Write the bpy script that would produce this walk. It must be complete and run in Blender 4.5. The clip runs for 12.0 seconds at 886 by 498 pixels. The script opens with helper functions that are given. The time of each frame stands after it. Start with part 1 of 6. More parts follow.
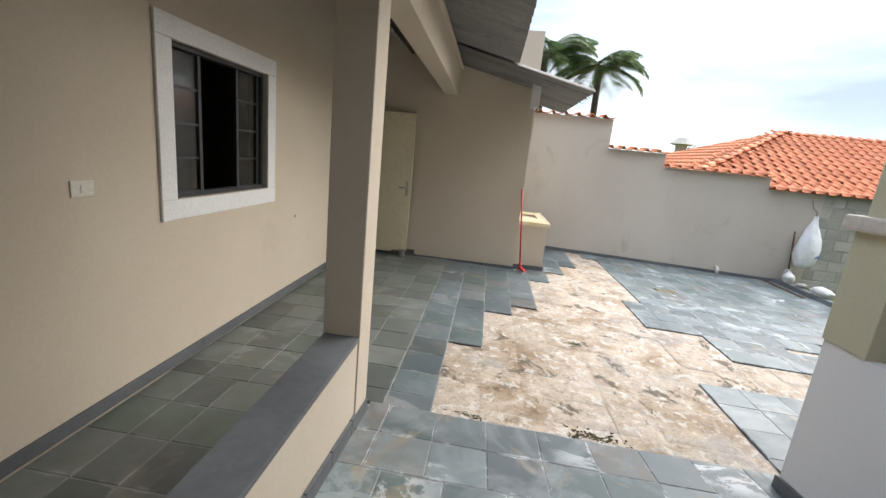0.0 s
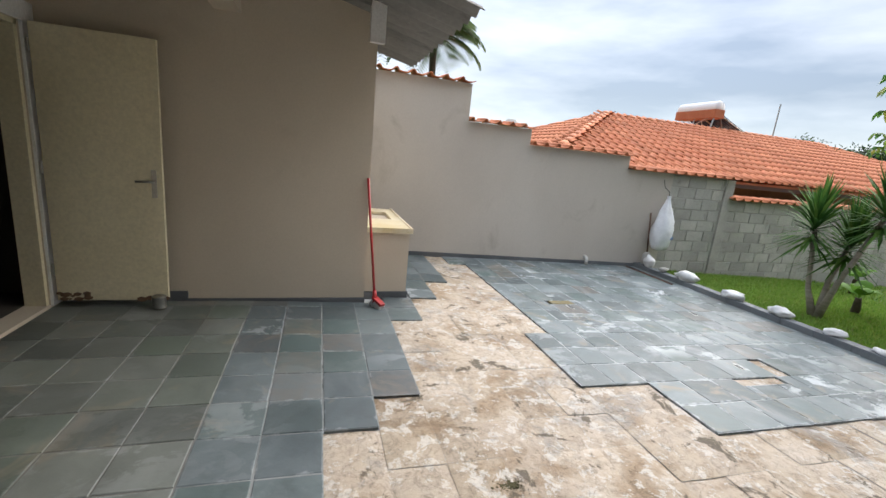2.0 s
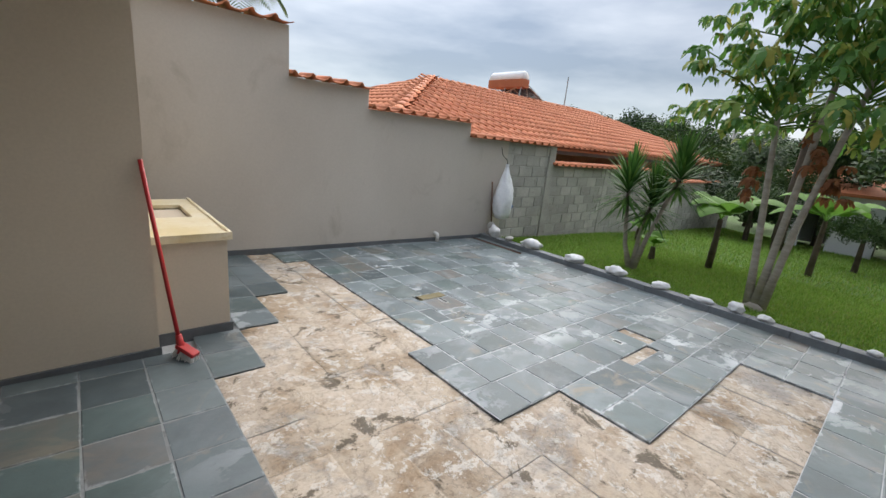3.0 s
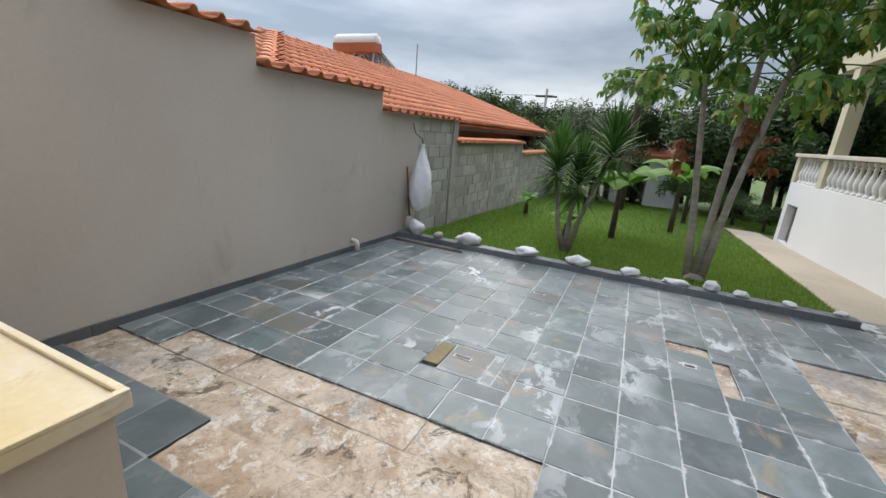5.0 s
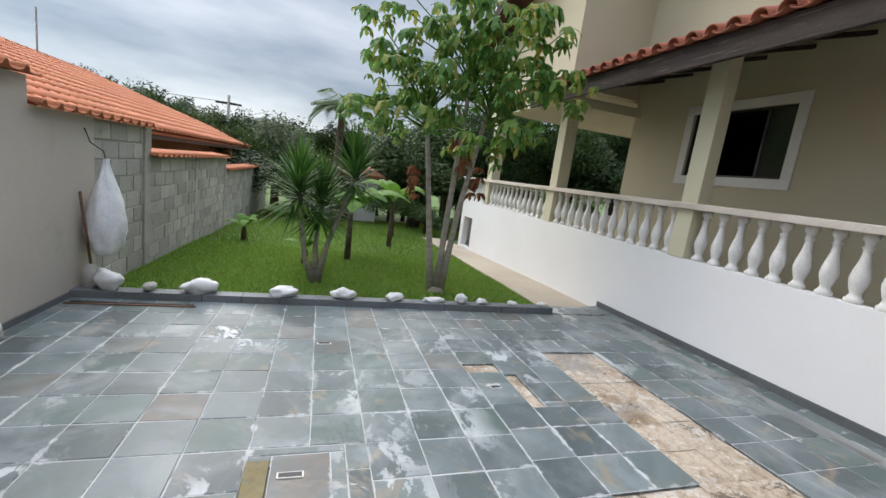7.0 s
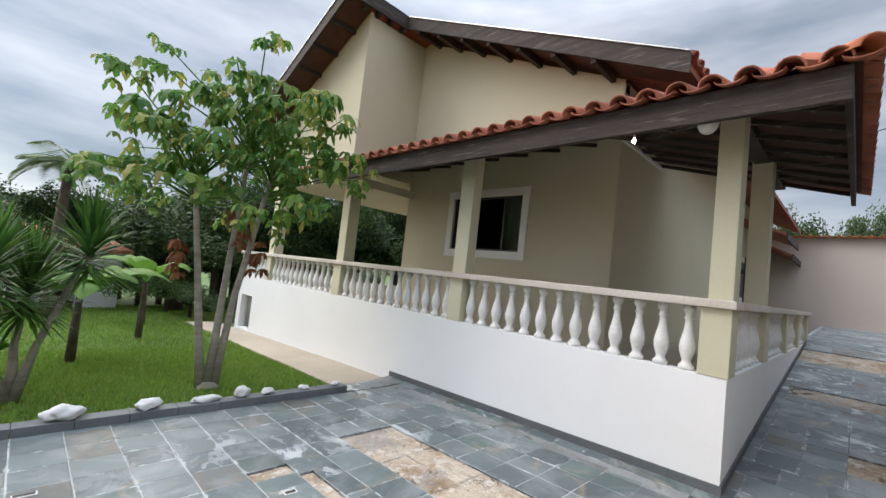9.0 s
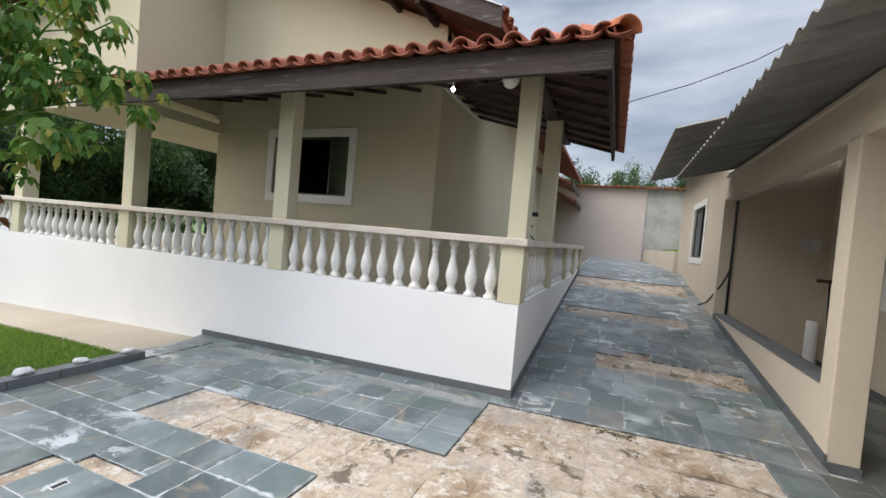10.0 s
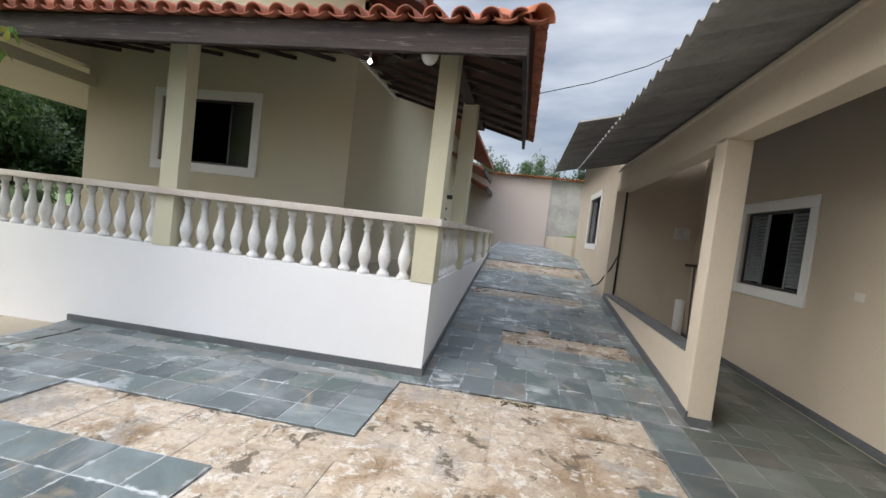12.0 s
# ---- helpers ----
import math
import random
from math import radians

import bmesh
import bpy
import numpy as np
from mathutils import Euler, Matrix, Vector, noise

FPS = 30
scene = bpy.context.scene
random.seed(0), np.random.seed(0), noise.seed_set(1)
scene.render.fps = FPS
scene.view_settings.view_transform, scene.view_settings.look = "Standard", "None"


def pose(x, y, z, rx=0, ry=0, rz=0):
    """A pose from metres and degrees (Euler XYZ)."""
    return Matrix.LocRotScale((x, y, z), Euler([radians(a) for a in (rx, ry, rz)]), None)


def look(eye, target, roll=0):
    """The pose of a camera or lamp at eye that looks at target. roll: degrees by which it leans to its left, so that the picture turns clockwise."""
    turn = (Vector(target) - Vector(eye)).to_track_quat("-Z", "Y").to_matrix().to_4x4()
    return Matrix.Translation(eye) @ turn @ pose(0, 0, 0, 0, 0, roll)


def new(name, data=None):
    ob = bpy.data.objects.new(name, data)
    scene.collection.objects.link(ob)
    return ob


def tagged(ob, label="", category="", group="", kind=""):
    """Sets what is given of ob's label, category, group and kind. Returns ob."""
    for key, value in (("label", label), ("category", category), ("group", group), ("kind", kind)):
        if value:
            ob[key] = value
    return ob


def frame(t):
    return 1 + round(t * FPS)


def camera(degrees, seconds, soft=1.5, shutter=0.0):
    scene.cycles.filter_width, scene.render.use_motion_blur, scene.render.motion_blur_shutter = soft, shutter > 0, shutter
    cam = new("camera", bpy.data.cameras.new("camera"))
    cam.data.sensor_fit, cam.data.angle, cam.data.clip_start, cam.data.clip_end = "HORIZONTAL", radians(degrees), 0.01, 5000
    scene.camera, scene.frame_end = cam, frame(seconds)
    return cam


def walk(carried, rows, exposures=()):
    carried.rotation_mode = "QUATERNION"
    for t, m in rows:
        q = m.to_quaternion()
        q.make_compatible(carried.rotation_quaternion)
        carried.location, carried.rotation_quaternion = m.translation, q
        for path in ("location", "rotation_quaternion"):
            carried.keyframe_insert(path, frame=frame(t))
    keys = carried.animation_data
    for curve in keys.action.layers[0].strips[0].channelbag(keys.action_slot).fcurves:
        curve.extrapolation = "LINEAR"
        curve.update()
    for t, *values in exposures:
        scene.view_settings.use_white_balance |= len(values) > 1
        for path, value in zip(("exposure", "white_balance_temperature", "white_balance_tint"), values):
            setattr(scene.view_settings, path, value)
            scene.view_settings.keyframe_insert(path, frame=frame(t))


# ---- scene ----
cam = camera(93.6, 12.0)
EXPOSURES = [(0.0, 2.1), (1.0, 1.8), (2.0, 1.75), (3.0, 1.47), (5.0, 1.43), (6.0, 1.45), (7.0, 1.55), (9.0, 1.7), (10.0, 1.8), (10.5, 1.8), (12.0, 1.85)]
PATH = [
    (0, (0.438, 0.606, 1.616), (0.257, 2.549, 1.177), 5.8),
    (0.5, (0.409, 1.143, 1.577), (0.496, 3.095, 1.147), 3.5),
    (1, (0.376, 1.752, 1.539), (0.558, 3.696, 1.108), 4.9),
    (1.5, (0.399, 2.327, 1.542), (0.646, 4.274, 1.157), 5.1),
    (2, (0.494, 2.914, 1.513), (1.073, 4.778, 1.077), 5.6),
    (2.5, (0.597, 3.426, 1.505), (1.662, 5.046, 1.013), 5.5),
    (3, (0.657, 3.974, 1.509), (1.953, 5.411, 1.003), 5.6),
    (5, (0.937, 6.026, 1.426), (2.696, 6.8, 0.874), 4.7),
    (5.5, (1.013, 6.353, 1.45), (2.899, 6.71, 0.887), 5.2),
    (6, (1.14, 6.532, 1.46), (3.066, 6.52, 0.924), 6.1),
    (6.5, (1.301, 6.619, 1.463), (3.218, 6.3, 0.991), 6.8),
    (7, (1.442, 6.836, 1.468), (3.324, 6.251, 1.124), 7.6),
    (9, (1.498, 6.868, 1.493), (2.916, 5.463, 1.612), 6.3),
    (9.5, (1.461, 6.801, 1.496), (2.567, 5.136, 1.565), 5.4),
    (10, (1.415, 6.752, 1.496), (2.18, 4.905, 1.432), 5.0),
    (10.5, (1.402, 6.703, 1.471), (1.84, 4.768, 1.219), 5.2),
    (11, (1.391, 6.676, 1.424), (1.64, 4.757, 0.918), 5.8),
    (11.5, (1.396, 6.679, 1.395), (1.613, 4.736, 0.973), 6.6),
    (12, (1.432, 6.71, 1.452), (1.794, 4.746, 1.352), 6.8),
]
walk(cam, [(t, look(eye, target, roll)) for t, eye, target, roll in PATH], EXPOSURES)

# ---- world and light ----
world = bpy.data.worlds.new("overcast_sky")
scene.world = world
world.use_nodes = True
wn, wl = world.node_tree.nodes, world.node_tree.links
wn.clear()
w_out = wn.new("ShaderNodeOutputWorld")
w_bg = wn.new("ShaderNodeBackground")
w_sky = wn.new("ShaderNodeTexSky")
w_sky.sky_type = "NISHITA"
w_sky.sun_disc = False
w_sky.sun_elevation, w_sky.sun_rotation = radians(55), radians(20)
w_co = wn.new("ShaderNodeTexCoord")
w_map = wn.new("ShaderNodeMapping")
w_map.inputs["Scale"].default_value = (1.6, 1.6, 6.5)
w_noise = wn.new("ShaderNodeTexNoise")
w_noise.inputs["Scale"].default_value = 1.5
w_noise.inputs["Detail"].default_value = 6.0
w_noise.inputs["Roughness"].default_value = 0.52
w_ramp = wn.new("ShaderNodeValToRGB")
w_ramp.color_ramp.elements[0].position, w_ramp.color_ramp.elements[0].color = 0.34, (0.27, 0.31, 0.37, 1)
w_ramp.color_ramp.elements[1].position, w_ramp.color_ramp.elements[1].color = 0.66, (0.68, 0.70, 0.735, 1)
w_mul = wn.new("ShaderNodeMix")
w_mul.data_type = "RGBA"
w_mul.blend_type = "ADD"
w_mul.inputs[0].default_value = 0.05
wl.new(w_co.outputs["Generated"], w_map.inputs["Vector"])
wl.new(w_map.outputs["Vector"], w_noise.inputs["Vector"])
wl.new(w_noise.outputs["Fac"], w_ramp.inputs["Fac"])
wl.new(w_ramp.outputs["Color"], w_mul.inputs[6])
wl.new(w_sky.outputs["Color"], w_mul.inputs[7])
# an overcast sky is about three times as bright overhead as low down
w_sep = wn.new("ShaderNodeSeparateXYZ")
wl.new(w_co.outputs["Generated"], w_sep.inputs[0])
w_up = wn.new("ShaderNodeValToRGB")
e = w_up.color_ramp.elements
e[0].position, e[0].color = 0.0, (0.34, 0.34, 0.34, 1)
e[1].position, e[1].color = 1.0, (1.15, 1.15, 1.15, 1)
for p, v in ((0.16, 0.265), (0.5, 0.34), (0.7, 0.75)):
    s = e.new(p)
    s.color = (v, v, v, 1)
wl.new(w_sep.outputs["Z"], w_up.inputs["Fac"])
w_gain = wn.new("ShaderNodeVectorMath")
w_gain.operation = "SCALE"
wl.new(w_mul.outputs[2], w_gain.inputs[0])
w_side = wn.new("ShaderNodeMapRange")
w_side.inputs["From Min"].default_value, w_side.inputs["From Max"].default_value = -0.9, 0.7
w_side.inputs["To Min"].default_value, w_side.inputs["To Max"].default_value = 0.74, 1.08
wl.new(w_sep.outputs["Y"], w_side.inputs["Value"])
w_both = wn.new("ShaderNodeMath")
w_both.operation = "MULTIPLY"
wl.new(w_up.outputs["Color"], w_both.inputs[0])
wl.new(w_side.outputs["Result"], w_both.inputs[1])
wl.new(w_both.outputs[0], w_gain.inputs["Scale"])
wl.new(w_gain.outputs["Vector"], w_bg.inputs["Color"])
w_bg.inputs["Strength"].default_value = 1.12
wl.new(w_bg.outputs["Background"], w_out.inputs["Surface"])

sun_data = bpy.data.lights.new("sun", "SUN")
sun_data.energy, sun_data.angle, sun_data.color = 1.5, radians(75), (1.0, 0.93, 0.84)
sun = new("sun", sun_data)
sun.matrix_basis = look((0, 0, 30), (-40, -14, 0))


# ---- materials ----
def nodes_of(name):
    m = bpy.data.materials.new(name)
    m.use_nodes = True
    nt = m.node_tree
    b = nt.nodes["Principled BSDF"]
    return m, nt.nodes, nt.links, b


def noise_node(n, l, scale, detail=4.0, rough=0.55, stretch=None, dist=0.0):
    g = n.new("ShaderNodeNewGeometry")
    vec = g.outputs["Position"]
    if stretch:
        mp = n.new("ShaderNodeMapping")
        mp.inputs["Scale"].default_value = stretch
        l.new(vec, mp.inputs["Vector"])
        vec = mp.outputs["Vector"]
    t = n.new("ShaderNodeTexNoise")
    t.inputs["Scale"].default_value, t.inputs["Detail"].default_value = scale, detail
    t.inputs["Roughness"].default_value, t.inputs["Distortion"].default_value = rough, dist
    l.new(vec, t.inputs["Vector"])
    return t.outputs["Fac"]


def ramp_node(n, l, fac, stops):
    r = n.new("ShaderNodeValToRGB")
    e = r.color_ramp.elements
    while len(e) < len(stops):
        e.new(0.5)
    for k, (p, c) in enumerate(stops):
        e[k].position = p
        e[k].color = (c, c, c, 1) if isinstance(c, (int, float)) else (*c, 1)
    l.new(fac, r.inputs["Fac"])
    return r.outputs["Color"]


def mix_node(n, l, fac, a, b, mode="MIX"):
    m = n.new("ShaderNodeMix")
    m.data_type, m.blend_type = "RGBA", mode
    for sock, v in ((m.inputs[0], fac), (m.inputs[6], a), (m.inputs[7], b)):
        if isinstance(v, bpy.types.NodeSocket):
            l.new(v, sock)
        elif isinstance(v, (int, float)):
            sock.default_value = v
        else:
            sock.default_value = (*v, 1)
    return m.outputs[2]


def bump_node(n, l, b, height, strength, distance):
    k = n.new("ShaderNodeBump")
    k.inputs["Strength"].default_value, k.inputs["Distance"].default_value = strength, distance
    l.new(height, k.inputs["Height"])
    l.new(k.outputs["Normal"], b.inputs["Normal"])


def plain(name, c1, c2, rough=0.7, big=0.8, fine=30.0, bump=0.25, dist=0.004, metal=0.0, stain=None, stain_at=0.62, stretch=None, spec=None, vary=0.0, grain=0.35):
    """A surface with broad patches between two colours, fine grain, fine relief and, where given, stains."""
    m, n, l, b = nodes_of(name)
    f_big = noise_node(n, l, big, 5.0, 0.6, stretch)
    col = mix_node(n, l, ramp_node(n, l, f_big, [(0.34, 0.0), (0.66, 1.0)]), c1, c2)
    f_fine = noise_node(n, l, fine, 3.0, 0.6)
    col = mix_node(n, l, grain, col, ramp_node(n, l, f_fine, [(0.3, 0.55), (0.7, 1.0)]), "MULTIPLY")
    if stain:
        f_st = noise_node(n, l, big * 2.7, 6.0, 0.65, stretch, 0.6)
        col = mix_node(n, l, ramp_node(n, l, f_st, [(stain_at, 0.0), (stain_at + 0.12, 0.75)]), col, stain)
    if vary:
        oi = n.new("ShaderNodeObjectInfo")
        col = mix_node(n, l, 1.0, col, ramp_node(n, l, oi.outputs["Random"], [(0.0, 1.0 - vary), (1.0, 1.0)]), "MULTIPLY")
    l.new(col, b.inputs["Base Color"])
    b.inputs["Roughness"].default_value, b.inputs["Metallic"].default_value = rough, metal
    if spec is not None:
        b.inputs["Specular IOR Level"].default_value = spec
    if bump:
        bump_node(n, l, b, f_fine, bump, dist)
    return m


def slate(name, dark, pale, island, bloom=1.0):
    """Split slate: every piece has its own tone; pale lime bloom and rusty patches run across pieces."""
    m, n, l, b = nodes_of(name)
    if island:
        rnd = n.new("ShaderNodeNewGeometry").outputs["Random Per Island"]
    else:
        rnd = n.new("ShaderNodeObjectInfo").outputs["Random"]
    col = ramp_node(n, l, rnd, [(0.0, [c * 0.78 for c in dark]), (0.35, [0.5 * a + 0.5 * c for a, c in zip(dark, pale)]), (0.62, pale), (0.8, [c * k for c, k in zip(dark, (0.95, 1.06, 0.95))]), (1.0, [c * 0.8 for c in dark])])
    cloud = noise_node(n, l, 5.0, 5.0, 0.6, None, 0.8)
    col = mix_node(n, l, 0.55, col, ramp_node(n, l, cloud, [(0.3, 0.5), (0.68, 1.15)]), "MULTIPLY")
    rust_n = noise_node(n, l, 1.9, 4.0, 0.7, None, 1.2)
    col = mix_node(n, l, ramp_node(n, l, rust_n, [(0.575, 0.0), (0.68, 0.2 + 0.4 * bloom)]), col, (0.27, 0.22, 0.15))
    # some pieces are browned all over, some carry a crisp crust of lime, most only a thin veil
    own = n.new("ShaderNodeMath")
    own.operation = "MULTIPLY"
    own.inputs[1].default_value = 17.31
    l.new(rnd, own.inputs[0])
    own_f = n.new("ShaderNodeMath")
    own_f.operation = "FRACT"
    l.new(own.outputs[0], own_f.inputs[0])
    brown_n = ramp_node(n, l, noise_node(n, l, 6.0, 5.0, 0.6, None, 0.8), [(0.36, 0.15), (0.6, 0.75)])
    brown = mix_node(n, l, 1.0, brown_n, ramp_node(n, l, own_f.outputs[0], [(0.86, 0.0), (0.90, 0.35 + 0.55 * bloom)]), "MULTIPLY")
    col = mix_node(n, l, brown, col, (0.155, 0.125, 0.10))
    veil_n = ramp_node(n, l, noise_node(n, l, 1.5, 6.0, 0.6, None, 0.9), [(0.48, 0.0), (0.66, 0.30 * bloom)])
    col = mix_node(n, l, veil_n, col, (0.42, 0.45, 0.46))
    lime_big = ramp_node(n, l, noise_node(n, l, 0.75, 3.0, 0.5), [(0.47, 0.0), (0.60, bloom)])
    lime_own = ramp_node(n, l, own_f.outputs[0], [(0.02, 1.0), (0.3, 0.45), (0.62, 0.1), (0.85, 0.0)])
    lime_n = ramp_node(n, l, noise_node(n, l, 4.0, 8.0, 0.68, (0.8, 1.2, 1.0), 0.45), [(0.52, 0.0), (0.545, 0.7), (0.64, 0.9)])
    lime = mix_node(n, l, 1.0, mix_node(n, l, 1.0, lime_big, lime_n, "MULTIPLY"), lime_own, "MULTIPLY")
    col = mix_node(n, l, lime, col, (0.62, 0.65, 0.67))
    if not island:
        # lime that has crept out of the joints onto the rims of the pieces
        tc = n.new("ShaderNodeTexCoord")
        off = n.new("ShaderNodeVectorMath")
        off.operation = "SUBTRACT"
        off.inputs[1].default_value = (0.5, 0.5, 0.5)
        l.new(tc.outputs["Generated"], off.inputs[0])
        mag = n.new("ShaderNodeVectorMath")
        mag.operation = "ABSOLUTE"
        l.new(off.outputs[0], mag.inputs[0])
        xyz = n.new("ShaderNodeSeparateXYZ")
        l.new(mag.outputs[0], xyz.inputs[0])
        far = n.new("ShaderNodeMath")
        far.operation = "MAXIMUM"
        l.new(xyz.outputs["X"], far.inputs[0])
        l.new(xyz.outputs["Y"], far.inputs[1])
        ragged = n.new("ShaderNodeMath")
        ragged.operation = "MULTIPLY_ADD"
        ragged.inputs[1].default_value = 0.42
        l.new(noise_node(n, l, 7.0, 7.0, 0.7), ragged.inputs[0])
        l.new(far.outputs[0], ragged.inputs[2])
        rim = ramp_node(n, l, ragged.outputs[0], [(0.70, 0.0), (0.745, 0.8 * bloom)])
        rim = mix_node(n, l, 1.0, rim, ramp_node(n, l, noise_node(n, l, 0.9, 4.0, 0.5), [(0.33, 0.0), (0.46, 1.0)]), "MULTIPLY")
        col = mix_node(n, l, rim, col, (0.50, 0.53, 0.545))
    l.new(col, b.inputs["Base Color"])
    fine = noise_node(n, l, 38.0, 6.0, 0.7, None, 1.0)
    l.new(ramp_node(n, l, cloud, [(0.3, 0.34), (0.7, 0.58)]), b.inputs["Roughness"])
    b.inputs["Specular IOR Level"].default_value = 0.5
    bump_node(n, l, b, fine, 0.28, 0.004)
    return m


def mortar_bed(name):
    """The old lime bed that lost its slates: cream crust, tan damp, grey cement scars, dark dirt."""
    m, n, l, b = nodes_of(name)
    a = noise_node(n, l, 1.9, 9.0, 0.66, None, 0.3)
    col = ramp_node(n, l, a, [(0.29, (0.14, 0.10, 0.06)), (0.37, (0.34, 0.26, 0.18)), (0.44, (0.40, 0.33, 0.25)), (0.475, (0.48, 0.415, 0.335)), (0.64, (0.54, 0.485, 0.415))])
    isl = n.new("ShaderNodeNewGeometry").outputs["Random Per Island"]
    col = mix_node(n, l, 0.8, col, ramp_node(n, l, isl, [(0.0, (0.66, 0.58, 0.50)), (0.2, (0.98, 0.93, 0.88)), (0.5, (0.84, 0.77, 0.71)), (0.75, (1.05, 1.0, 0.95)), (1.0, (0.76, 0.68, 0.58))]), "MULTIPLY")
    flakes = noise_node(n, l, 9.0, 9.0, 0.74, None, 0.3)
    col = mix_node(n, l, ramp_node(n, l, flakes, [(0.545, 0.0), (0.565, 0.75)]), col, (0.60, 0.565, 0.51))
    grey = noise_node(n, l, 1.5, 8.0, 0.72, None, 0.3)
    col = mix_node(n, l, ramp_node(n, l, grey, [(0.54, 0.0), (0.62, 0.7)]), col, (0.30, 0.285, 0.265))
    speck = noise_node(n, l, 26.0, 6.0, 0.75, None, 0.8)
    col = mix_node(n, l, 0.75, col, ramp_node(n, l, speck, [(0.30, 0.45), (0.50, 0.95), (0.7, 1.08)]), "MULTIPLY")
    crack = noise_node(n, l, 3.6, 8.0, 0.62, None, 0.5)
    col = mix_node(n, l, ramp_node(n, l, crack, [(0.488, 0.0), (0.498, 0.4), (0.502, 0.4), (0.512, 0.0)]), col, (0.10, 0.075, 0.05))
    dirt = noise_node(n, l, 3.3, 9.0, 0.74, None, 0.4)
    col = mix_node(n, l, ramp_node(n, l, dirt, [(0.565, 0.0), (0.60, 0.9)]), col, (0.095, 0.075, 0.05))
    l.new(col, b.inputs["Base Color"])
    b.inputs["Roughness"].default_value = 0.82
    bump_node(n, l, b, flakes, 0.75, 0.014)
    return m


def leaf_mat(name, stops, rough=0.5, trans=0.25):
    m, n, l, b = nodes_of(name)
    isl = n.new("ShaderNodeNewGeometry").outputs["Random Per Island"]
    col = ramp_node(n, l, isl, stops)
    f = noise_node(n, l, 14.0, 3.0)
    col = mix_node(n, l, 0.5, col, ramp_node(n, l, f, [(0.3, 0.65), (0.7, 1.1)]), "MULTIPLY")
    l.new(col, b.inputs["Base Color"])
    b.inputs["Roughness"].default_value = rough
    b.inputs["Specular IOR Level"].default_value = 0.3
    tr = n.new("ShaderNodeBsdfTranslucent")
    l.new(col, tr.inputs["Color"])
    mx = n.new("ShaderNodeMixShader")
    mx.inputs["Fac"].default_value = trans
    out = n["Material Output"]
    l.new(b.outputs["BSDF"], mx.inputs[1])
    l.new(tr.outputs["BSDF"], mx.inputs[2])
    l.new(mx.outputs["Shader"], out.inputs["Surface"])
    return m


def glass_mat(name, tint, rough):
    m, n, l, b = nodes_of(name)
    b.inputs["Base Color"].default_value = (*tint, 1)
    b.inputs["Transmission Weight"].default_value = 1.0
    b.inputs["Roughness"].default_value = rough
    b.inputs["IOR"].default_value = 1.45
    w = n.new("ShaderNodeTexWave")
    w.inputs["Scale"].default_value = 18.0
    g = n.new("ShaderNodeNewGeometry")
    l.new(g.outputs["Position"], w.inputs["Vector"])
    bump_node(n, l, b, w.outputs["Fac"], 0.15, 0.002)
    return m


def lit(name, colour, strength):
    m, n, l, b = nodes_of(name)
    b.inputs["Emission Color"].default_value = (*colour, 1)
    b.inputs["Emission Strength"].default_value = strength
    return m


M_PLASTER = plain("taupe_plaster", (0.54, 0.465, 0.365), (0.60, 0.525, 0.42), 0.85, 0.5, 60, 0.10, 0.002, stain=(0.50, 0.43, 0.335), stain_at=0.6, grain=0.15)
M_BOUND = plain("grey_taupe_render", (0.47, 0.425, 0.37), (0.55, 0.505, 0.445), 0.88, 0.45, 45, 0.14, 0.003, stain=(0.385, 0.34, 0.285), stain_at=0.58, stretch=(1, 1, 0.6), grain=0.14)
M_HOUSE = plain("olive_cream_plaster", (0.52, 0.48, 0.345), (0.57, 0.53, 0.39), 0.85, 0.5, 55, 0.12, 0.002, grain=0.12)
M_CREAM = plain("cream_column_paint", (0.56, 0.53, 0.375), (0.61, 0.58, 0.425), 0.8, 0.7, 55, 0.1, 0.002, grain=0.12)
M_WHITE = plain("white_wall_paint", (0.80, 0.80, 0.80), (0.85, 0.85, 0.855), 0.75, 0.5, 70, 0.05, 0.002, grain=0.06)
M_TRIM = plain("white_trim_paint", (0.78, 0.78, 0.765), (0.84, 0.84, 0.83), 0.6, 2.0, 60, 0.12, 0.002, stain=(0.62, 0.60, 0.55), stain_at=0.72)
M_BAL = plain("baluster_white", (0.74, 0.73, 0.70), (0.82, 0.81, 0.79), 0.6, 3.0, 40, 0.2, 0.003, stain=(0.55, 0.50, 0.43), stain_at=0.7)
M_RAIL = plain("handrail_stone_paint", (0.58, 0.51, 0.44), (0.68, 0.63, 0.56), 0.75, 1.6, 40, 0.3, 0.003, stain=(0.42, 0.37, 0.31), stain_at=0.66)
M_PINK = plain("pinkish_render", (0.52, 0.44, 0.385), (0.57, 0.485, 0.43), 0.88, 0.4, 40, 0.3, 0.003)
M_SKIRT = plain("slate_skirting", (0.09, 0.097, 0.103), (0.14, 0.148, 0.155), 0.6, 1.5, 25, 0.3, 0.003, stain=(0.14, 0.10, 0.06), stain_at=0.72)
M_KERB = plain("slate_kerb", (0.12, 0.132, 0.14), (0.19, 0.205, 0.212), 0.6, 1.6, 25, 0.3, 0.003, stain=(0.17, 0.12, 0.085), stain_at=0.64)
M_SLATE = slate("slate_paver", (0.094, 0.122, 0.13), (0.162, 0.197, 0.204), False)
M_SLATE_D = slate("slate_drive", (0.115, 0.14, 0.148), (0.195, 0.23, 0.238), False, 1.3)
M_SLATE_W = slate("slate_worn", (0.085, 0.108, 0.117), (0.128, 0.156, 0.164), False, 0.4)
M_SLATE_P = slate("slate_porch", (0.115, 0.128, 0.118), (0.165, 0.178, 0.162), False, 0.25)
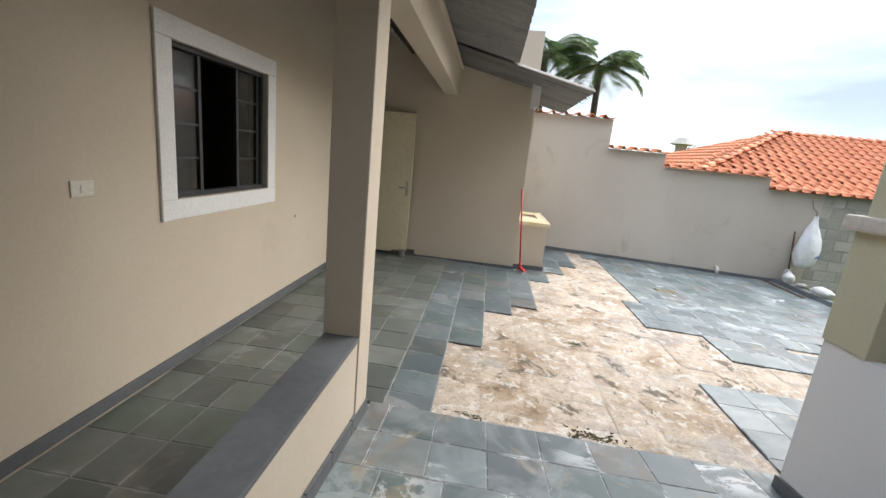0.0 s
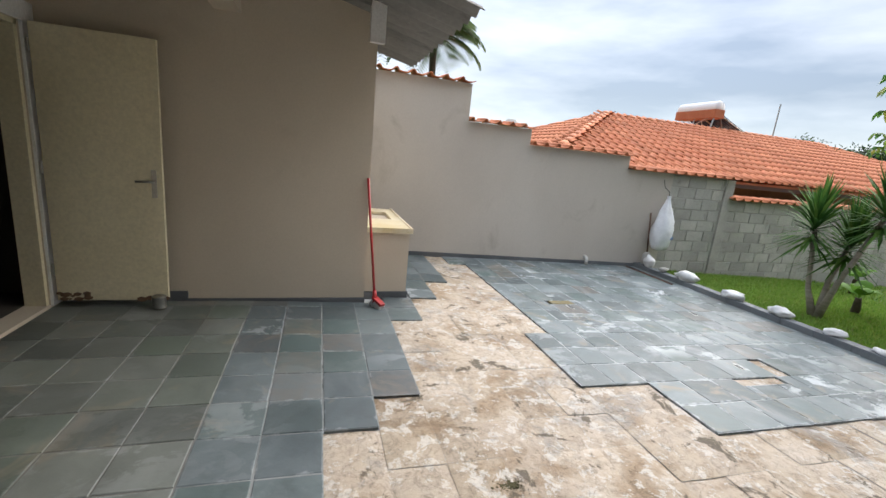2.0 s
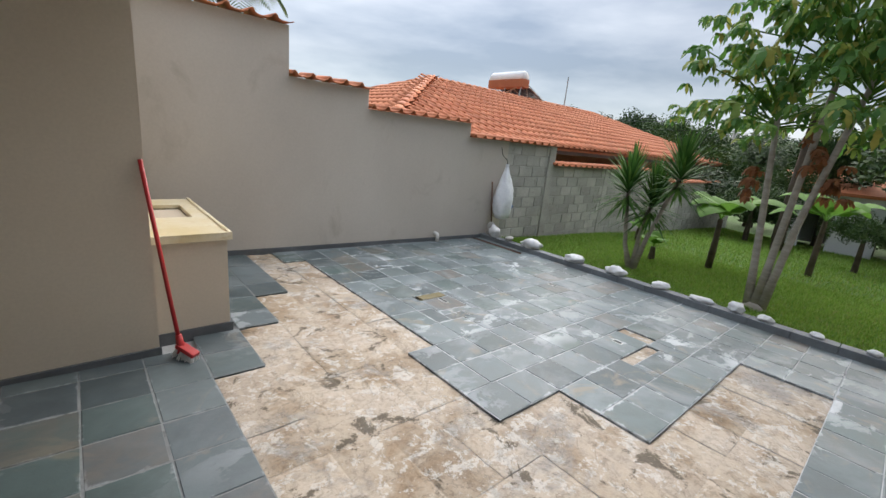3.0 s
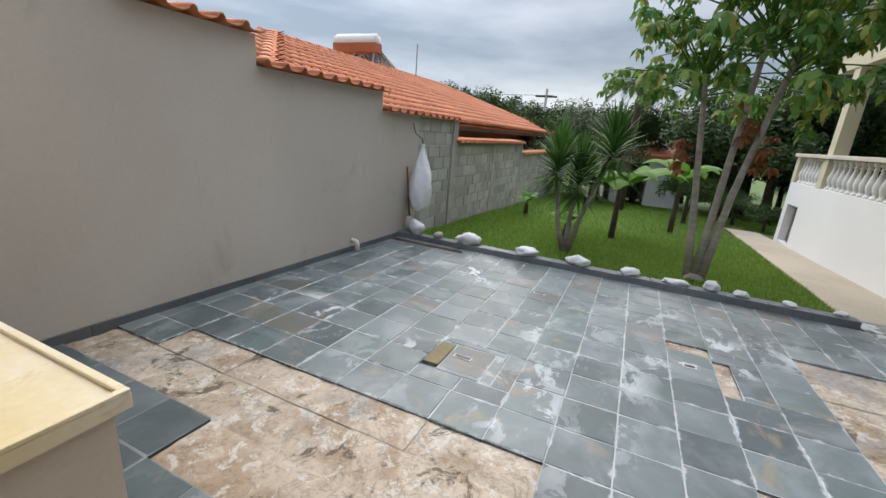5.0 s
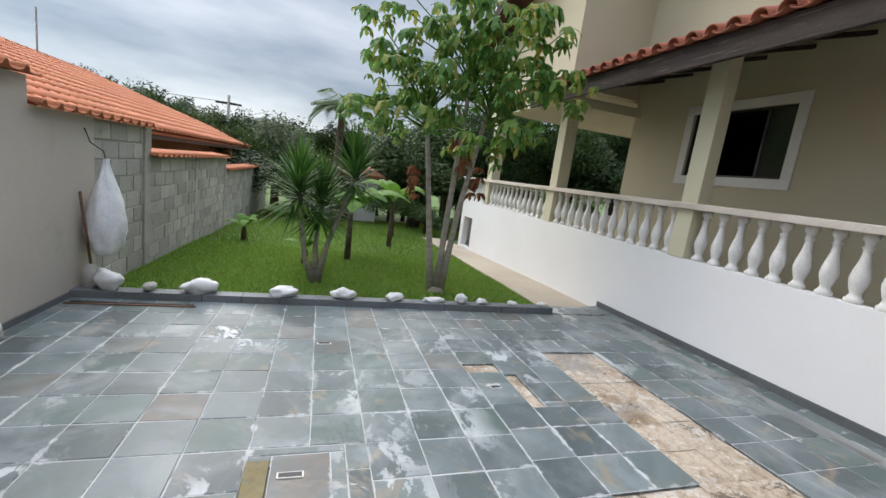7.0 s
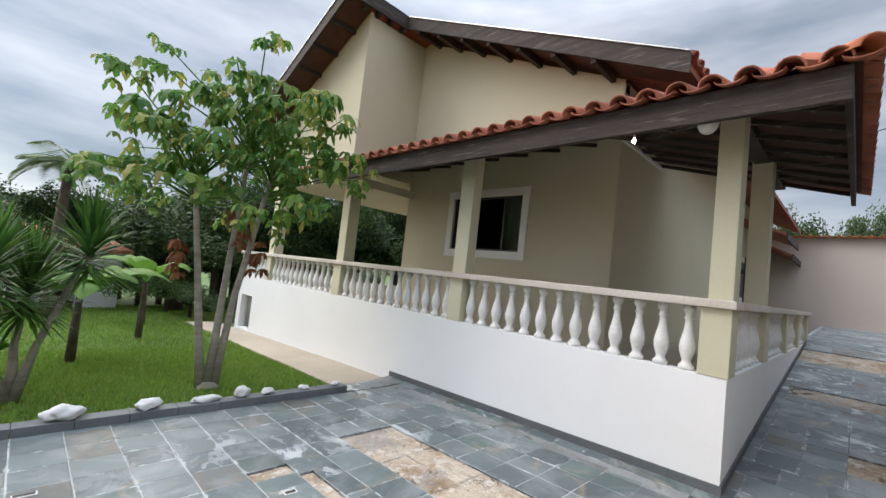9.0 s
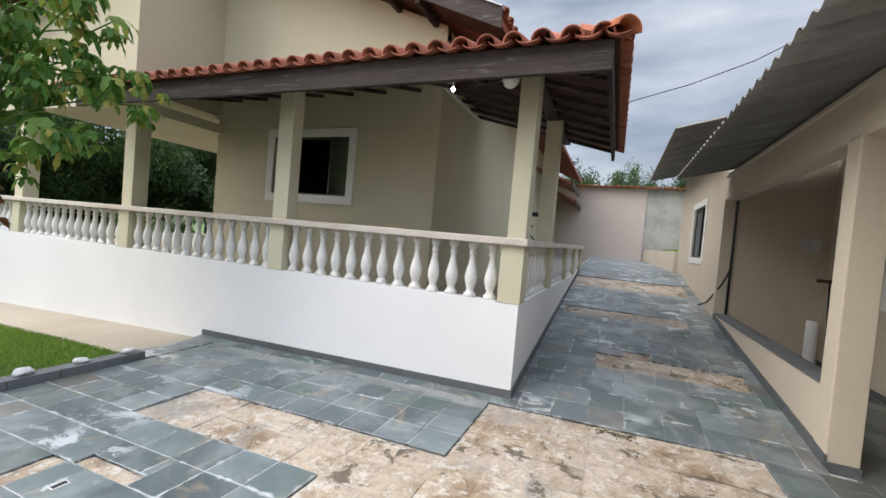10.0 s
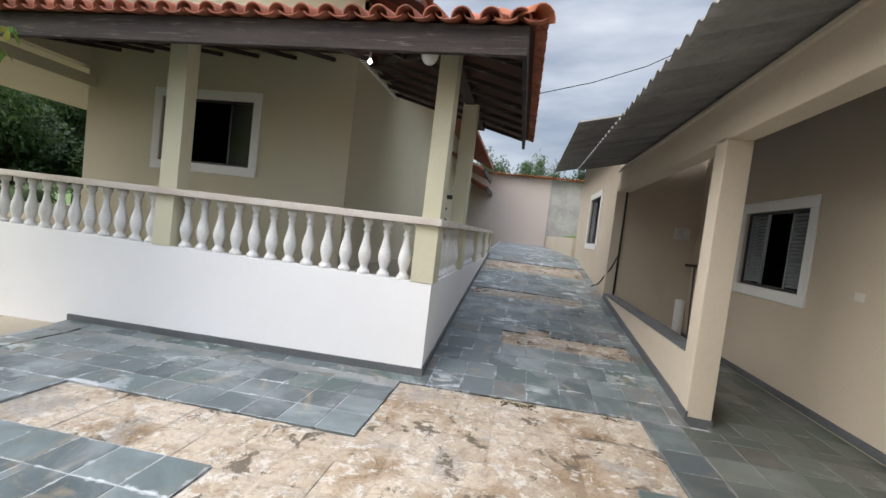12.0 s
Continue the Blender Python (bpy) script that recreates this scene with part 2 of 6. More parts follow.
M_GROUT = plain("pale_grout", (0.36, 0.375, 0.38), (0.54, 0.55, 0.55), 0.85, 1.6, 40, 0.4, 0.003, stain=(0.06, 0.06, 0.055), stain_at=0.57)
M_GROUT_D = plain("worn_grey_grout", (0.17, 0.18, 0.18), (0.30, 0.31, 0.31), 0.88, 1.8, 40, 0.4, 0.003, stain=(0.05, 0.05, 0.045), stain_at=0.55)
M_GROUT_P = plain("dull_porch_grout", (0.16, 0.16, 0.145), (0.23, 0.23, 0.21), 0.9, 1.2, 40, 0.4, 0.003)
M_MORTAR = mortar_bed("mortar_bed")
M_BLOCK = plain("concrete_block", (0.43, 0.415, 0.375), (0.57, 0.55, 0.505), 0.92, 1.4, 30, 0.7, 0.006, stain=(0.24, 0.225, 0.195), stain_at=0.6, vary=0.3)
M_BLOCKM = plain("block_mortar", (0.34, 0.325, 0.295), (0.47, 0.45, 0.41), 0.95, 2.0, 25, 0.7, 0.008, stain=(0.17, 0.155, 0.13), stain_at=0.6)
M_TILE = plain("orange_roof_tile", (0.52, 0.155, 0.06), (0.66, 0.24, 0.105), 0.75, 1.2, 22, 0.4, 0.005, stain=(0.33, 0.12, 0.065), stain_at=0.66, vary=0.25)
M_TILE_OLD = plain("weathered_red_tile", (0.30, 0.085, 0.045), (0.44, 0.155, 0.09), 0.85, 3.0, 25, 0.6, 0.008, stain=(0.10, 0.06, 0.05), stain_at=0.54, vary=0.3)
M_TIMBER = plain("dark_old_timber", (0.022, 0.015, 0.013), (0.06, 0.043, 0.036), 0.8, 2.0, 35, 0.7, 0.008, stain=(0.17, 0.15, 0.135), stain_at=0.57, stretch=(0.45, 0.45, 7))
M_REDWOOD = plain("red_brown_rafters", (0.055, 0.02, 0.013), (0.11, 0.04, 0.025), 0.75, 2.0, 30, 0.4, 0.004)
M_FIBRE = plain("fibre_cement", (0.15, 0.145, 0.135), (0.225, 0.215, 0.20), 0.9, 1.2, 30, 0.5, 0.004, stain=(0.09, 0.085, 0.08), stain_at=0.58, stretch=(1.0, 3.0, 1.0))
M_DOOR = plain("cream_door_paint", (0.74, 0.66, 0.45), (0.79, 0.715, 0.51), 0.55, 1.2, 40, 0.12, 0.002)
M_WORN = plain("bare_worn_wood", (0.12, 0.07, 0.04), (0.22, 0.14, 0.085), 0.85, 9.0, 40, 0.5, 0.004)
M_METAL = plain("brushed_steel", (0.40, 0.39, 0.37), (0.50, 0.49, 0.47), 0.35, 5.0, 60, 0.1, 0.001, metal=1.0)
M_IRON = plain("dark_painted_iron", (0.02, 0.022, 0.026), (0.04, 0.042, 0.048), 0.5, 4.0, 50, 0.2, 0.002)
M_LOUVRE = plain("blue_grey_louvre_paint", (0.22, 0.25, 0.27), (0.29, 0.32, 0.34), 0.5, 3.0, 50, 0.1, 0.002)
# near-black colour stands in for the unlit depth of the rooms
M_ROOM_SHADE = plain("painted_room_shade", (0.05, 0.045, 0.04), (0.07, 0.062, 0.052), 0.9, 1.0, 30, 0.1, 0.002)
M_GLASS = glass_mat("ribbed_window_glass", (0.75, 0.82, 0.83), 0.12)
M_TANK = plain("cream_polished_cement", (0.68, 0.57, 0.33), (0.78, 0.72, 0.58), 0.3, 3.0, 40, 0.1, 0.002, stain=(0.56, 0.43, 0.20), stain_at=0.58, grain=0.15)
M_RED = plain("red_plastic", (0.42, 0.018, 0.02), (0.5, 0.03, 0.03), 0.4, 5.0, 50, 0.05, 0.001)
M_BRISTLE = plain("white_bristle", (0.62, 0.60, 0.58), (0.74, 0.73, 0.72), 0.8, 9.0, 90, 0.6, 0.004)
M_BAG = plain("white_plastic_bag", (0.78, 0.80, 0.83), (0.86, 0.87, 0.89), 0.4, 5.0, 12, 0.6, 0.02)
M_BAGBLUE = plain("blue_bag_print", (0.05, 0.16, 0.42), (0.08, 0.22, 0.5), 0.5, 6.0, 30, 0.2, 0.003)
M_STONE = plain("white_painted_stone", (0.68, 0.675, 0.66), (0.77, 0.765, 0.75), 0.85, 5.0, 22, 0.5, 0.008, stain=(0.30, 0.28, 0.24), stain_at=0.66)
M_CONCRETE = plain("sandy_concrete_path", (0.40, 0.345, 0.265), (0.48, 0.42, 0.335), 0.9, 0.7, 35, 0.4, 0.004, stain=(0.33, 0.28, 0.21), stain_at=0.6)
M_EARTH = plain("lawn_soil", (0.06, 0.11, 0.02), (0.09, 0.16, 0.032), 0.95, 0.35, 18, 0.8, 0.02, stain=(0.10, 0.085, 0.04), stain_at=0.66)
M_GRASS = leaf_mat("grass_blades", [(0.0, (0.11, 0.22, 0.026)), (0.5, (0.195, 0.35, 0.045)), (0.85, (0.28, 0.40, 0.07)), (1.0, (0.31, 0.30, 0.10))], 0.6, 0.3)
M_LEAF_TREE = leaf_mat("drooping_lobed_leaf", [(0.0, (0.055, 0.155, 0.03)), (0.5, (0.115, 0.25, 0.05)), (0.82, (0.22, 0.31, 0.06)), (1.0, (0.36, 0.32, 0.07))], 0.5, 0.42)
M_LEAF_DARK = leaf_mat("dark_wood_foliage", [(0.0, (0.014, 0.032, 0.012)), (0.6, (0.028, 0.06, 0.018)), (1.0, (0.055, 0.09, 0.025))], 0.6, 0.2)
M_LEAF_MID = leaf_mat("mid_green_foliage", [(0.0, (0.02, 0.046, 0.014)), (0.6, (0.045, 0.09, 0.022)), (1.0, (0.085, 0.13, 0.035))], 0.55, 0.25)
M_YUCCA = leaf_mat("yucca_blade", [(0.0, (0.035, 0.10, 0.022)), (0.6, (0.065, 0.16, 0.03)), (1.0, (0.13, 0.24, 0.045))], 0.62, 0.3)
M_BANANA = leaf_mat("banana_leaf", [(0.0, (0.08, 0.19, 0.03)), (1.0, (0.17, 0.33, 0.05))], 0.62, 0.4)
M_PALM = leaf_mat("palm_frond", [(0.0, (0.07, 0.12, 0.05)), (0.6, (0.12, 0.175, 0.08)), (1.0, (0.17, 0.22, 0.11))], 0.5, 0.35)
M_DEAD = leaf_mat("dry_rust_leaf", [(0.0, (0.16, 0.06, 0.025)), (1.0, (0.28, 0.12, 0.05))], 0.8, 0.2)
M_BARK = plain("grey_smooth_bark", (0.27, 0.24, 0.195), (0.40, 0.36, 0.30), 0.9, 4.0, 30, 0.6, 0.006, stain=(0.12, 0.10, 0.075), stain_at=0.6, stretch=(1, 1, 4))
M_BARKD = plain("dark_brown_bark", (0.06, 0.045, 0.032), (0.11, 0.085, 0.06), 0.95, 6.0, 30, 0.8, 0.01)
M_GLASSTUBE = plain("collector_tube", (0.02, 0.022, 0.03), (0.035, 0.035, 0.045), 0.15, 3.0, 20, 0.0)
M_BROWN = plain("brown_fascia", (0.09, 0.055, 0.04), (0.13, 0.08, 0.06), 0.7, 2.0, 30, 0.2)
M_ORANGEWALL = plain("terracotta_wall", (0.42, 0.20, 0.10), (0.48, 0.24, 0.13), 0.85, 0.8, 30, 0.2)
M_SWITCH = plain("ivory_switch_plastic", (0.66, 0.64, 0.55), (0.72, 0.70, 0.62), 0.4, 8.0, 60, 0.03)
M_CABLE = plain("black_cable", (0.015, 0.015, 0.016), (0.03, 0.03, 0.032), 0.5, 5, 40, 0.1)
M_MOSS = plain("damp_moss", (0.05, 0.045, 0.018), (0.09, 0.078, 0.03), 0.95, 9.0, 50, 0.9, 0.01)
M_PIPE = plain("white_pvc_pipe", (0.70, 0.69, 0.65), (0.78, 0.77, 0.73), 0.4, 5, 40, 0.05)
M_GLOBE = plain("opal_lamp_glass", (0.52, 0.50, 0.48), (0.66, 0.65, 0.63), 0.4, 9, 40, 0.1)
M_BULB = lit("lit_bulb", (1.0, 0.95, 0.85), 12.0)
M_OCHRE = plain("ochre_weathered_slate", (0.17, 0.135, 0.06), (0.24, 0.20, 0.10), 0.8, 8.0, 40, 0.5, 0.003, stain=(0.12, 0.13, 0.10), stain_at=0.5)
M_RUST = plain("rusty_bar", (0.10, 0.05, 0.03), (0.17, 0.09, 0.055), 0.85, 6.0, 40, 0.5, 0.003)


# ---- building helpers ----
def thing(name, label, category, at=(0, 0, 0), group="", kind="", rz=0.0):
    e = new(name)
    e.empty_display_size = 0.1
    e.matrix_basis = pose(at[0], at[1], at[2], 0, 0, rz)
    return tagged(e, label, category, group, kind)


def mesh_of(bm, name, material, smooth=False):
    me = bpy.data.meshes.new(name)
    bmesh.ops.recalc_face_normals(bm, faces=bm.faces)
    bm.to_mesh(me)
    bm.free()
    me.materials.append(material)
    if smooth:
        for p in me.polygons:
            p.use_smooth = True
    return me


def part(name, bm, material, parent, label="", smooth=False, m=None):
    """Links a bmesh as one mesh object under a thing or a part."""
    ob = new(name, mesh_of(bm, name, material, smooth))
    ob.parent = parent
    if m is not None:
        ob.matrix_basis = m
    return tagged(ob, label)


def struct(name, bm, material, label, category="", smooth=False):
    ob = new(name, mesh_of(bm, name, material, smooth))
    return tagged(ob, label, category or name.split("_")[0], "", "structure")


def shared(name, me, parent, m):
    ob = new(name, me)
    ob.parent = parent
    ob.matrix_basis = m
    return ob


def raw(name, verts, faces, material, smooth=False):
    me = bpy.data.meshes.new(name)
    me.from_pydata(verts, [], faces)
    me.materials.append(material)
    if smooth:
        for p in me.polygons:
            p.use_smooth = True
    me.update()
    return me


def box(bm, a, b, bevel=0.0):
    c = [(a[k] + b[k]) / 2 for k in range(3)]
    d = [abs(b[k] - a[k]) for k in range(3)]
    r = bmesh.ops.create_cube(bm, size=1.0, matrix=Matrix.Translation(c) @ Matrix.Diagonal((*d, 1)))
    if bevel:
        edges = list({e for v in r["verts"] for e in v.link_edges})
        bmesh.ops.bevel(bm, geom=edges, offset=bevel, segments=2, affect="EDGES", profile=0.6)
    return bm


def boxes(*pairs, bevel=0.0):
    bm = bmesh.new()
    for a, b in pairs:
        box(bm, a, b, bevel)
    return bm


def tube(bm, pts, radii, seg=8, cap=True):
    """A round tapered tube along points."""
    rings = []
    pts = [Vector(p) for p in pts]
    for k, p in enumerate(pts):
        d = (pts[min(k + 1, len(pts) - 1)] - pts[max(k - 1, 0)]).normalized()
        u = d.orthogonal().normalized() if k == 0 else (u - d * u.dot(d)).normalized()
        v = d.cross(u)
        r = radii[k] if isinstance(radii, (list, tuple)) else radii
        rings.append([bm.verts.new(p + r * (math.cos(2 * math.pi * s / seg) * u + math.sin(2 * math.pi * s / seg) * v)) for s in range(seg)])
    for a, b in zip(rings, rings[1:]):
        for s in range(seg):
            bm.faces.new((a[s], a[(s + 1) % seg], b[(s + 1) % seg], b[s]))
    if cap:
        bm.faces.new(rings[0][::-1])
        bm.faces.new(rings[-1])
    return bm


def lathe(profile, seg=12):
    bm = bmesh.new()
    rings = [[bm.verts.new((r * math.cos(2 * math.pi * s / seg), r * math.sin(2 * math.pi * s / seg), z)) for s in range(seg)] for r, z in profile]
    for a, b in zip(rings, rings[1:]):
        for s in range(seg):
            bm.faces.new((a[s], a[(s + 1) % seg], b[(s + 1) % seg], b[s]))
    bm.faces.new(rings[0][::-1])
    bm.faces.new(rings[-1])
    return bm


def lump(rx, ry, rz, seed, rough=0.18, sub=3):
    """A rounded stone-like body."""
    bm = bmesh.new()
    bmesh.ops.create_icosphere(bm, subdivisions=sub, radius=1.0)
    off = Vector((seed * 3.7, seed * 1.3, seed * 2.1))
    for v in bm.verts:
        k = 1 + rough * noise.noise(v.co * 1.3 + off) + rough * 0.4 * noise.noise(v.co * 3.1 + off)
        v.co = Vector((v.co.x * rx * k, v.co.y * ry * k, v.co.z * rz * k))
    return bm


def wall_y(y0, y1, x0, x1, z0, z1, holes):
    """One shell of a wall that runs along x between y0 and y1, with openings (xa, xb, za, zb)."""
    bm = bmesh.new()
    xs = sorted({x0, x1, *(h[0] for h in holes), *(h[1] for h in holes)})
    zs = sorted({z0, z1, *(h[2] for h in holes), *(h[3] for h in holes)})
    vert = {}

    def corner(i, s, k):
        if (i, s, k) not in vert:
            vert[i, s, k] = bm.verts.new((xs[i], (y0, y1)[s], zs[k]))
        return vert[i, s, k]

    def solid(i, k):
        if not (0 <= i < len(xs) - 1 and 0 <= k < len(zs) - 1):
            return False
        cx, cz = (xs[i] + xs[i + 1]) / 2, (zs[k] + zs[k + 1]) / 2
        return not any(h[0] < cx < h[1] and h[2] < cz < h[3] for h in holes)

    for i in range(len(xs) - 1):
        for k in range(len(zs) - 1):
            if not solid(i, k):
                continue
            for s in (0, 1):
                bm.faces.new((corner(i, s, k), corner(i + 1, s, k), corner(i + 1, s, k + 1), corner(i, s, k + 1)))
            for di, dk, p, q in ((-1, 0, (i, k), (i, k + 1)), (1, 0, (i + 1, k), (i + 1, k + 1)), (0, -1, (i, k), (i + 1, k)), (0, 1, (i, k + 1), (i + 1, k + 1))):
                if not solid(i + di, k + dk):
                    bm.faces.new((corner(p[0], 0, p[1]), corner(q[0], 0, q[1]), corner(q[0], 1, q[1]), corner(p[0], 1, p[1])))
    return bm


def wall_x(x0, x1, y0, y1, z0, z1, holes):
    bm = wall_y(x0, x1, y0, y1, z0, z1, holes)
    for v in bm.verts:
        v.co.x, v.co.y = v.co.y, v.co.x
    return bm


# ---- levels ----
GRID, GX, GY = 0.306, 0.553, 4.03
EDGE = 2.95            # where the terrace meets the ramp
XA = -1.54             # annex wall
YE = 6.93              # end wall of the annex
YB = 9.06               # boundary wall
XW, YW = 2.225, 2.796   # corner of the white verandah base
KERB = 6.09
PORCH = 0.0324         # level of the porch


def ramp(y):
    return 0.0 if y > 3.0 else (0.125 * (3.0 - y) if y > -5.2 else 1.025 + 0.03 * (-5.2 - y))


def fz(x, y):
    """The paved surface: the terrace falls towards the lawn, the drive climbs away from it."""
    if x < -0.2:
        return PORCH
    return -0.027 * (x - 1) * (1 if y > 3.0 else max(0.0, 1 - (3.0 - y) / 2.5)) + ramp(y)


def lawn(x, y):
    z = -0.2 - 0.05 * max(0.0, min(x, 30) - 6.4)
    return z + 0.04 * noise.noise(Vector((x * 0.35, y * 0.35, 0)))


# ---- ground ----
def build_ground():
    xs = [-400, -150, -60, -25, -10, 0, 4, 6.3] + [6.36 + 0.35 * k for k in range(60)] + [28, 32, 40, 60, 100, 200, 500]
    ys = [-400, -150, -60, -30, -15, -6, -2] + [-1.5 + 0.4 * k for k in range(30)] + [11, 13, 16, 20, 30, 60, 150, 500]
    verts, faces = [], []
    for x in xs:
        for y in ys:
            z = lawn(x, y) if x > 6.3 else -0.45
            if x > 45:
                z = -1.4
            verts.append((x, y, z))
    n = len(ys)
    for i in range(len(xs) - 1):
        for j in range(n - 1):
            faces.append((i * n + j, (i + 1) * n + j, (i + 1) * n + j + 1, i * n + j + 1))
    ob = new("ground", raw("ground", verts, faces, M_EARTH, True))
    tagged(ob, "green lawn ground falling gently away from the terrace", "ground", "", "structure")


build_ground()


def is_bare(i, j):
    """Cells of the terrace grid where the slates were taken up."""
    if -4 <= j < 0:
        return -1 <= i < 6
    if j < 0:
        return False
    if j < 2:
        return 0 <= i < 14
    if j == 2:
        return 0 <= i < 8
    if j == 3:
        return 1 <= i < 8
    if j < 7:
        return 2 <= i < 6
    if j == 7:
        return 2 <= i < 7
    if j < 10:
        return 3 <= i < 7
    if j < 12:
        return 4 <= i < 7
    if j < 15:
        return 5 <= i < 7
    return i == 5


def ramp_bare(x, y):
    """Stripped bands across the drive."""
    if 0.12 < x < 1.52 and 1.21 < y < 1.66:
        return True
    if 0.94 < x < 1.26 and 1.0 < y < 1.21:
        return True
    return (0.16 < x < 2.12 and -0.85 < y < -0.37) or (0.1 < x < 2.2 and -3.70 < y < -2.58)


def sheet(name, x0, x1, y0, y1, step, drop, material, label, amp=0.0):
    xs = np.linspace(x0, x1, max(2, int((x1 - x0) / step) + 1))
    ys = np.linspace(y0, y1, max(2, int((y1 - y0) / step) + 1))
    verts = [(x, y, fz(x, y) - drop + amp * noise.noise(Vector((x * 5, y * 5, 0))) + 0.5 * amp * noise.noise(Vector((x * 17, y * 17, 3)))) for x in xs for y in ys]
    n = len(ys)
    faces = [(i * n + j, (i + 1) * n + j, (i + 1) * n + j + 1, i * n + j + 1) for i in range(len(xs) - 1) for j in range(n - 1)]
    ob = new(name, raw(name, verts, faces, material, True))
    return tagged(ob, label, "floor", "", "structure")


floor = sheet("floor", XA - 0.1, KERB + 0.02, EDGE - 0.3, YB + 0.05, 0.3, 0.03, M_GROUT, "terrace floor of grey slate squares, some of them taken up to the cream mortar bed")
drive = sheet("floor_drive", -0.3, XW + 0.1, -11.2, EDGE - 0.3, 0.3, 0.03, M_GROUT, "sloping slate drive with strips of bare mortar between the houses")
porch = sheet("floor_porch", XA - 0.1, -0.3, -1.4, EDGE - 0.3, 0.3, 0.03, M_GROUT, "shaded slate floor of the porch behind the low wall")
for v in porch.data.vertices:
    v.co.z = PORCH - 0.03


# ---- annex ----
def trim_y(name, x, ya, yb, za, zb, w, out, parent):
    """White flat surround on a wall facing +x, round the opening ya..yb, za..zb."""
    bm = boxes(((x, ya - w, zb), (x + out, yb + w, zb + w)), ((x, ya - w, za - w), (x + out, yb + w, za)),
               ((x, ya - w, za), (x + out, ya, zb)), ((x, yb, za), (x + out, yb + w, zb)), bevel=0.006)
    return part(name, bm, M_TRIM, parent, "white painted surround")


W1 = (3.07, 4.17, 1.17, 2.13)
W2 = (0.35, 1.635, 1.19, 2.135)
DOOR = (5.92, 6.79, 0.05, 2.15)
struct("wall_annex", wall_x(XA - 0.16, XA, -1.4, YE, -0.4, 3.5, [W2, W1, DOOR]), M_PLASTER, "smooth taupe plaster house wall with windows and a door")
struct("wall_end", boxes(((XA - 0.16, YE, -0.4), (0.955, YE + 0.15, 3.4))), M_PLASTER, "taupe plaster end wall behind the open door")
struct("wall_laundry", boxes(((0.80, YE + 0.15, -0.4), (0.955, YB, 2.62))), M_PLASTER, "taupe plaster wall beside the laundry sink")
SW = (-4.05, -2.75, 1.5, 2.55)
struct("wall_front_room", wall_x(-0.30, -0.145, -6.0, -1.25, -0.4, 3.66, [SW]), M_PLASTER, "taupe plaster wall of the front room with a louvred window")
struct("wall_porch_side", boxes(((XA, -1.4, -0.4), (-0.30, -1.25, 3.7))), M_PLASTER, "taupe plaster wall closing the porch")
struct("wall_front_room_far", boxes(((-4.5, -6.15, -0.4), (-0.145, -6.0, 3.2))), M_PLASTER, "taupe plaster gable wall of the front room")
# room shell: shade is painted near-black, ceiling added to keep daylight out
struct("wall_room_back", boxes(((-4.6, -6.0, -0.4), (-4.5, YB, 3.9))), M_ROOM_SHADE, "back wall of the rooms with their shade painted in")
struct("wall_room_far", boxes(((-4.5, YE + 0.15, -0.4), (XA - 0.16, YE + 0.25, 3.9))), M_ROOM_SHADE, "far wall of the rooms with their shade painted in")
struct("floor_rooms", boxes(((-4.5, -6.0, -0.1), (XA - 0.16, YE + 0.15, 0.05))), M_ROOM_SHADE, "floor inside the rooms with shade painted in")
struct("ceiling_rooms", boxes(((-4.5, -6.0, 2.82), (XA - 0.16, YE + 0.15, 2.87)), ((XA - 0.16, -6.0, 2.82), (-0.3, -1.4, 2.87))), M_ROOM_SHADE, "ceiling over the rooms with shade painted in")
struct("floor_front_room", boxes(((XA - 0.16, -6.0, -0.1), (-0.3, -1.4, 0.05))), M_ROOM_SHADE, "floor inside the front room with shade painted in")


def skirting(name, a, b, h, label="dark slate skirting along the foot of the wall"):
    struct(name, boxes((a, b), bevel=0.004), M_SKIRT, label, "skirting")


skirting("skirting_annex", (XA, 4.4, 0.04), (XA + 0.018, DOOR[0] - 0.13, 0.115), 0.1)
skirting("skirting_annex_porch", (XA, -1.25, 0.04), (XA + 0.018, 4.4, 0.115), 0.1)
skirting("skirting_end", (-0.6, YE - 0.018, -0.03), (0.965, YE, 0.05), 0.1)
skirting("skirting_end_hidden", (XA + 0.02, YE - 0.018, 0.0), (-0.6, YE, 0.12), 0.1)
bm = bmesh.new()
for k in range(8):
    x0, x1 = 0.96 + k * 0.64, 0.96 + (k + 1) * 0.64 - 0.004
    bmesh.ops.create_cube(bm, size=1.0, matrix=Matrix.Translation(((x0 + x1) / 2, YB - 0.01, fz((x0 + x1) / 2, 5) - 0.025)) @ Matrix.Rotation(math.atan(0.027), 4, "Y") @ Matrix.Diagonal((x1 - x0, 0.02, 0.16, 1)))
struct("skirting_boundary", bm, M_SKIRT, "dark slate skirting along the boundary wall", "skirting")


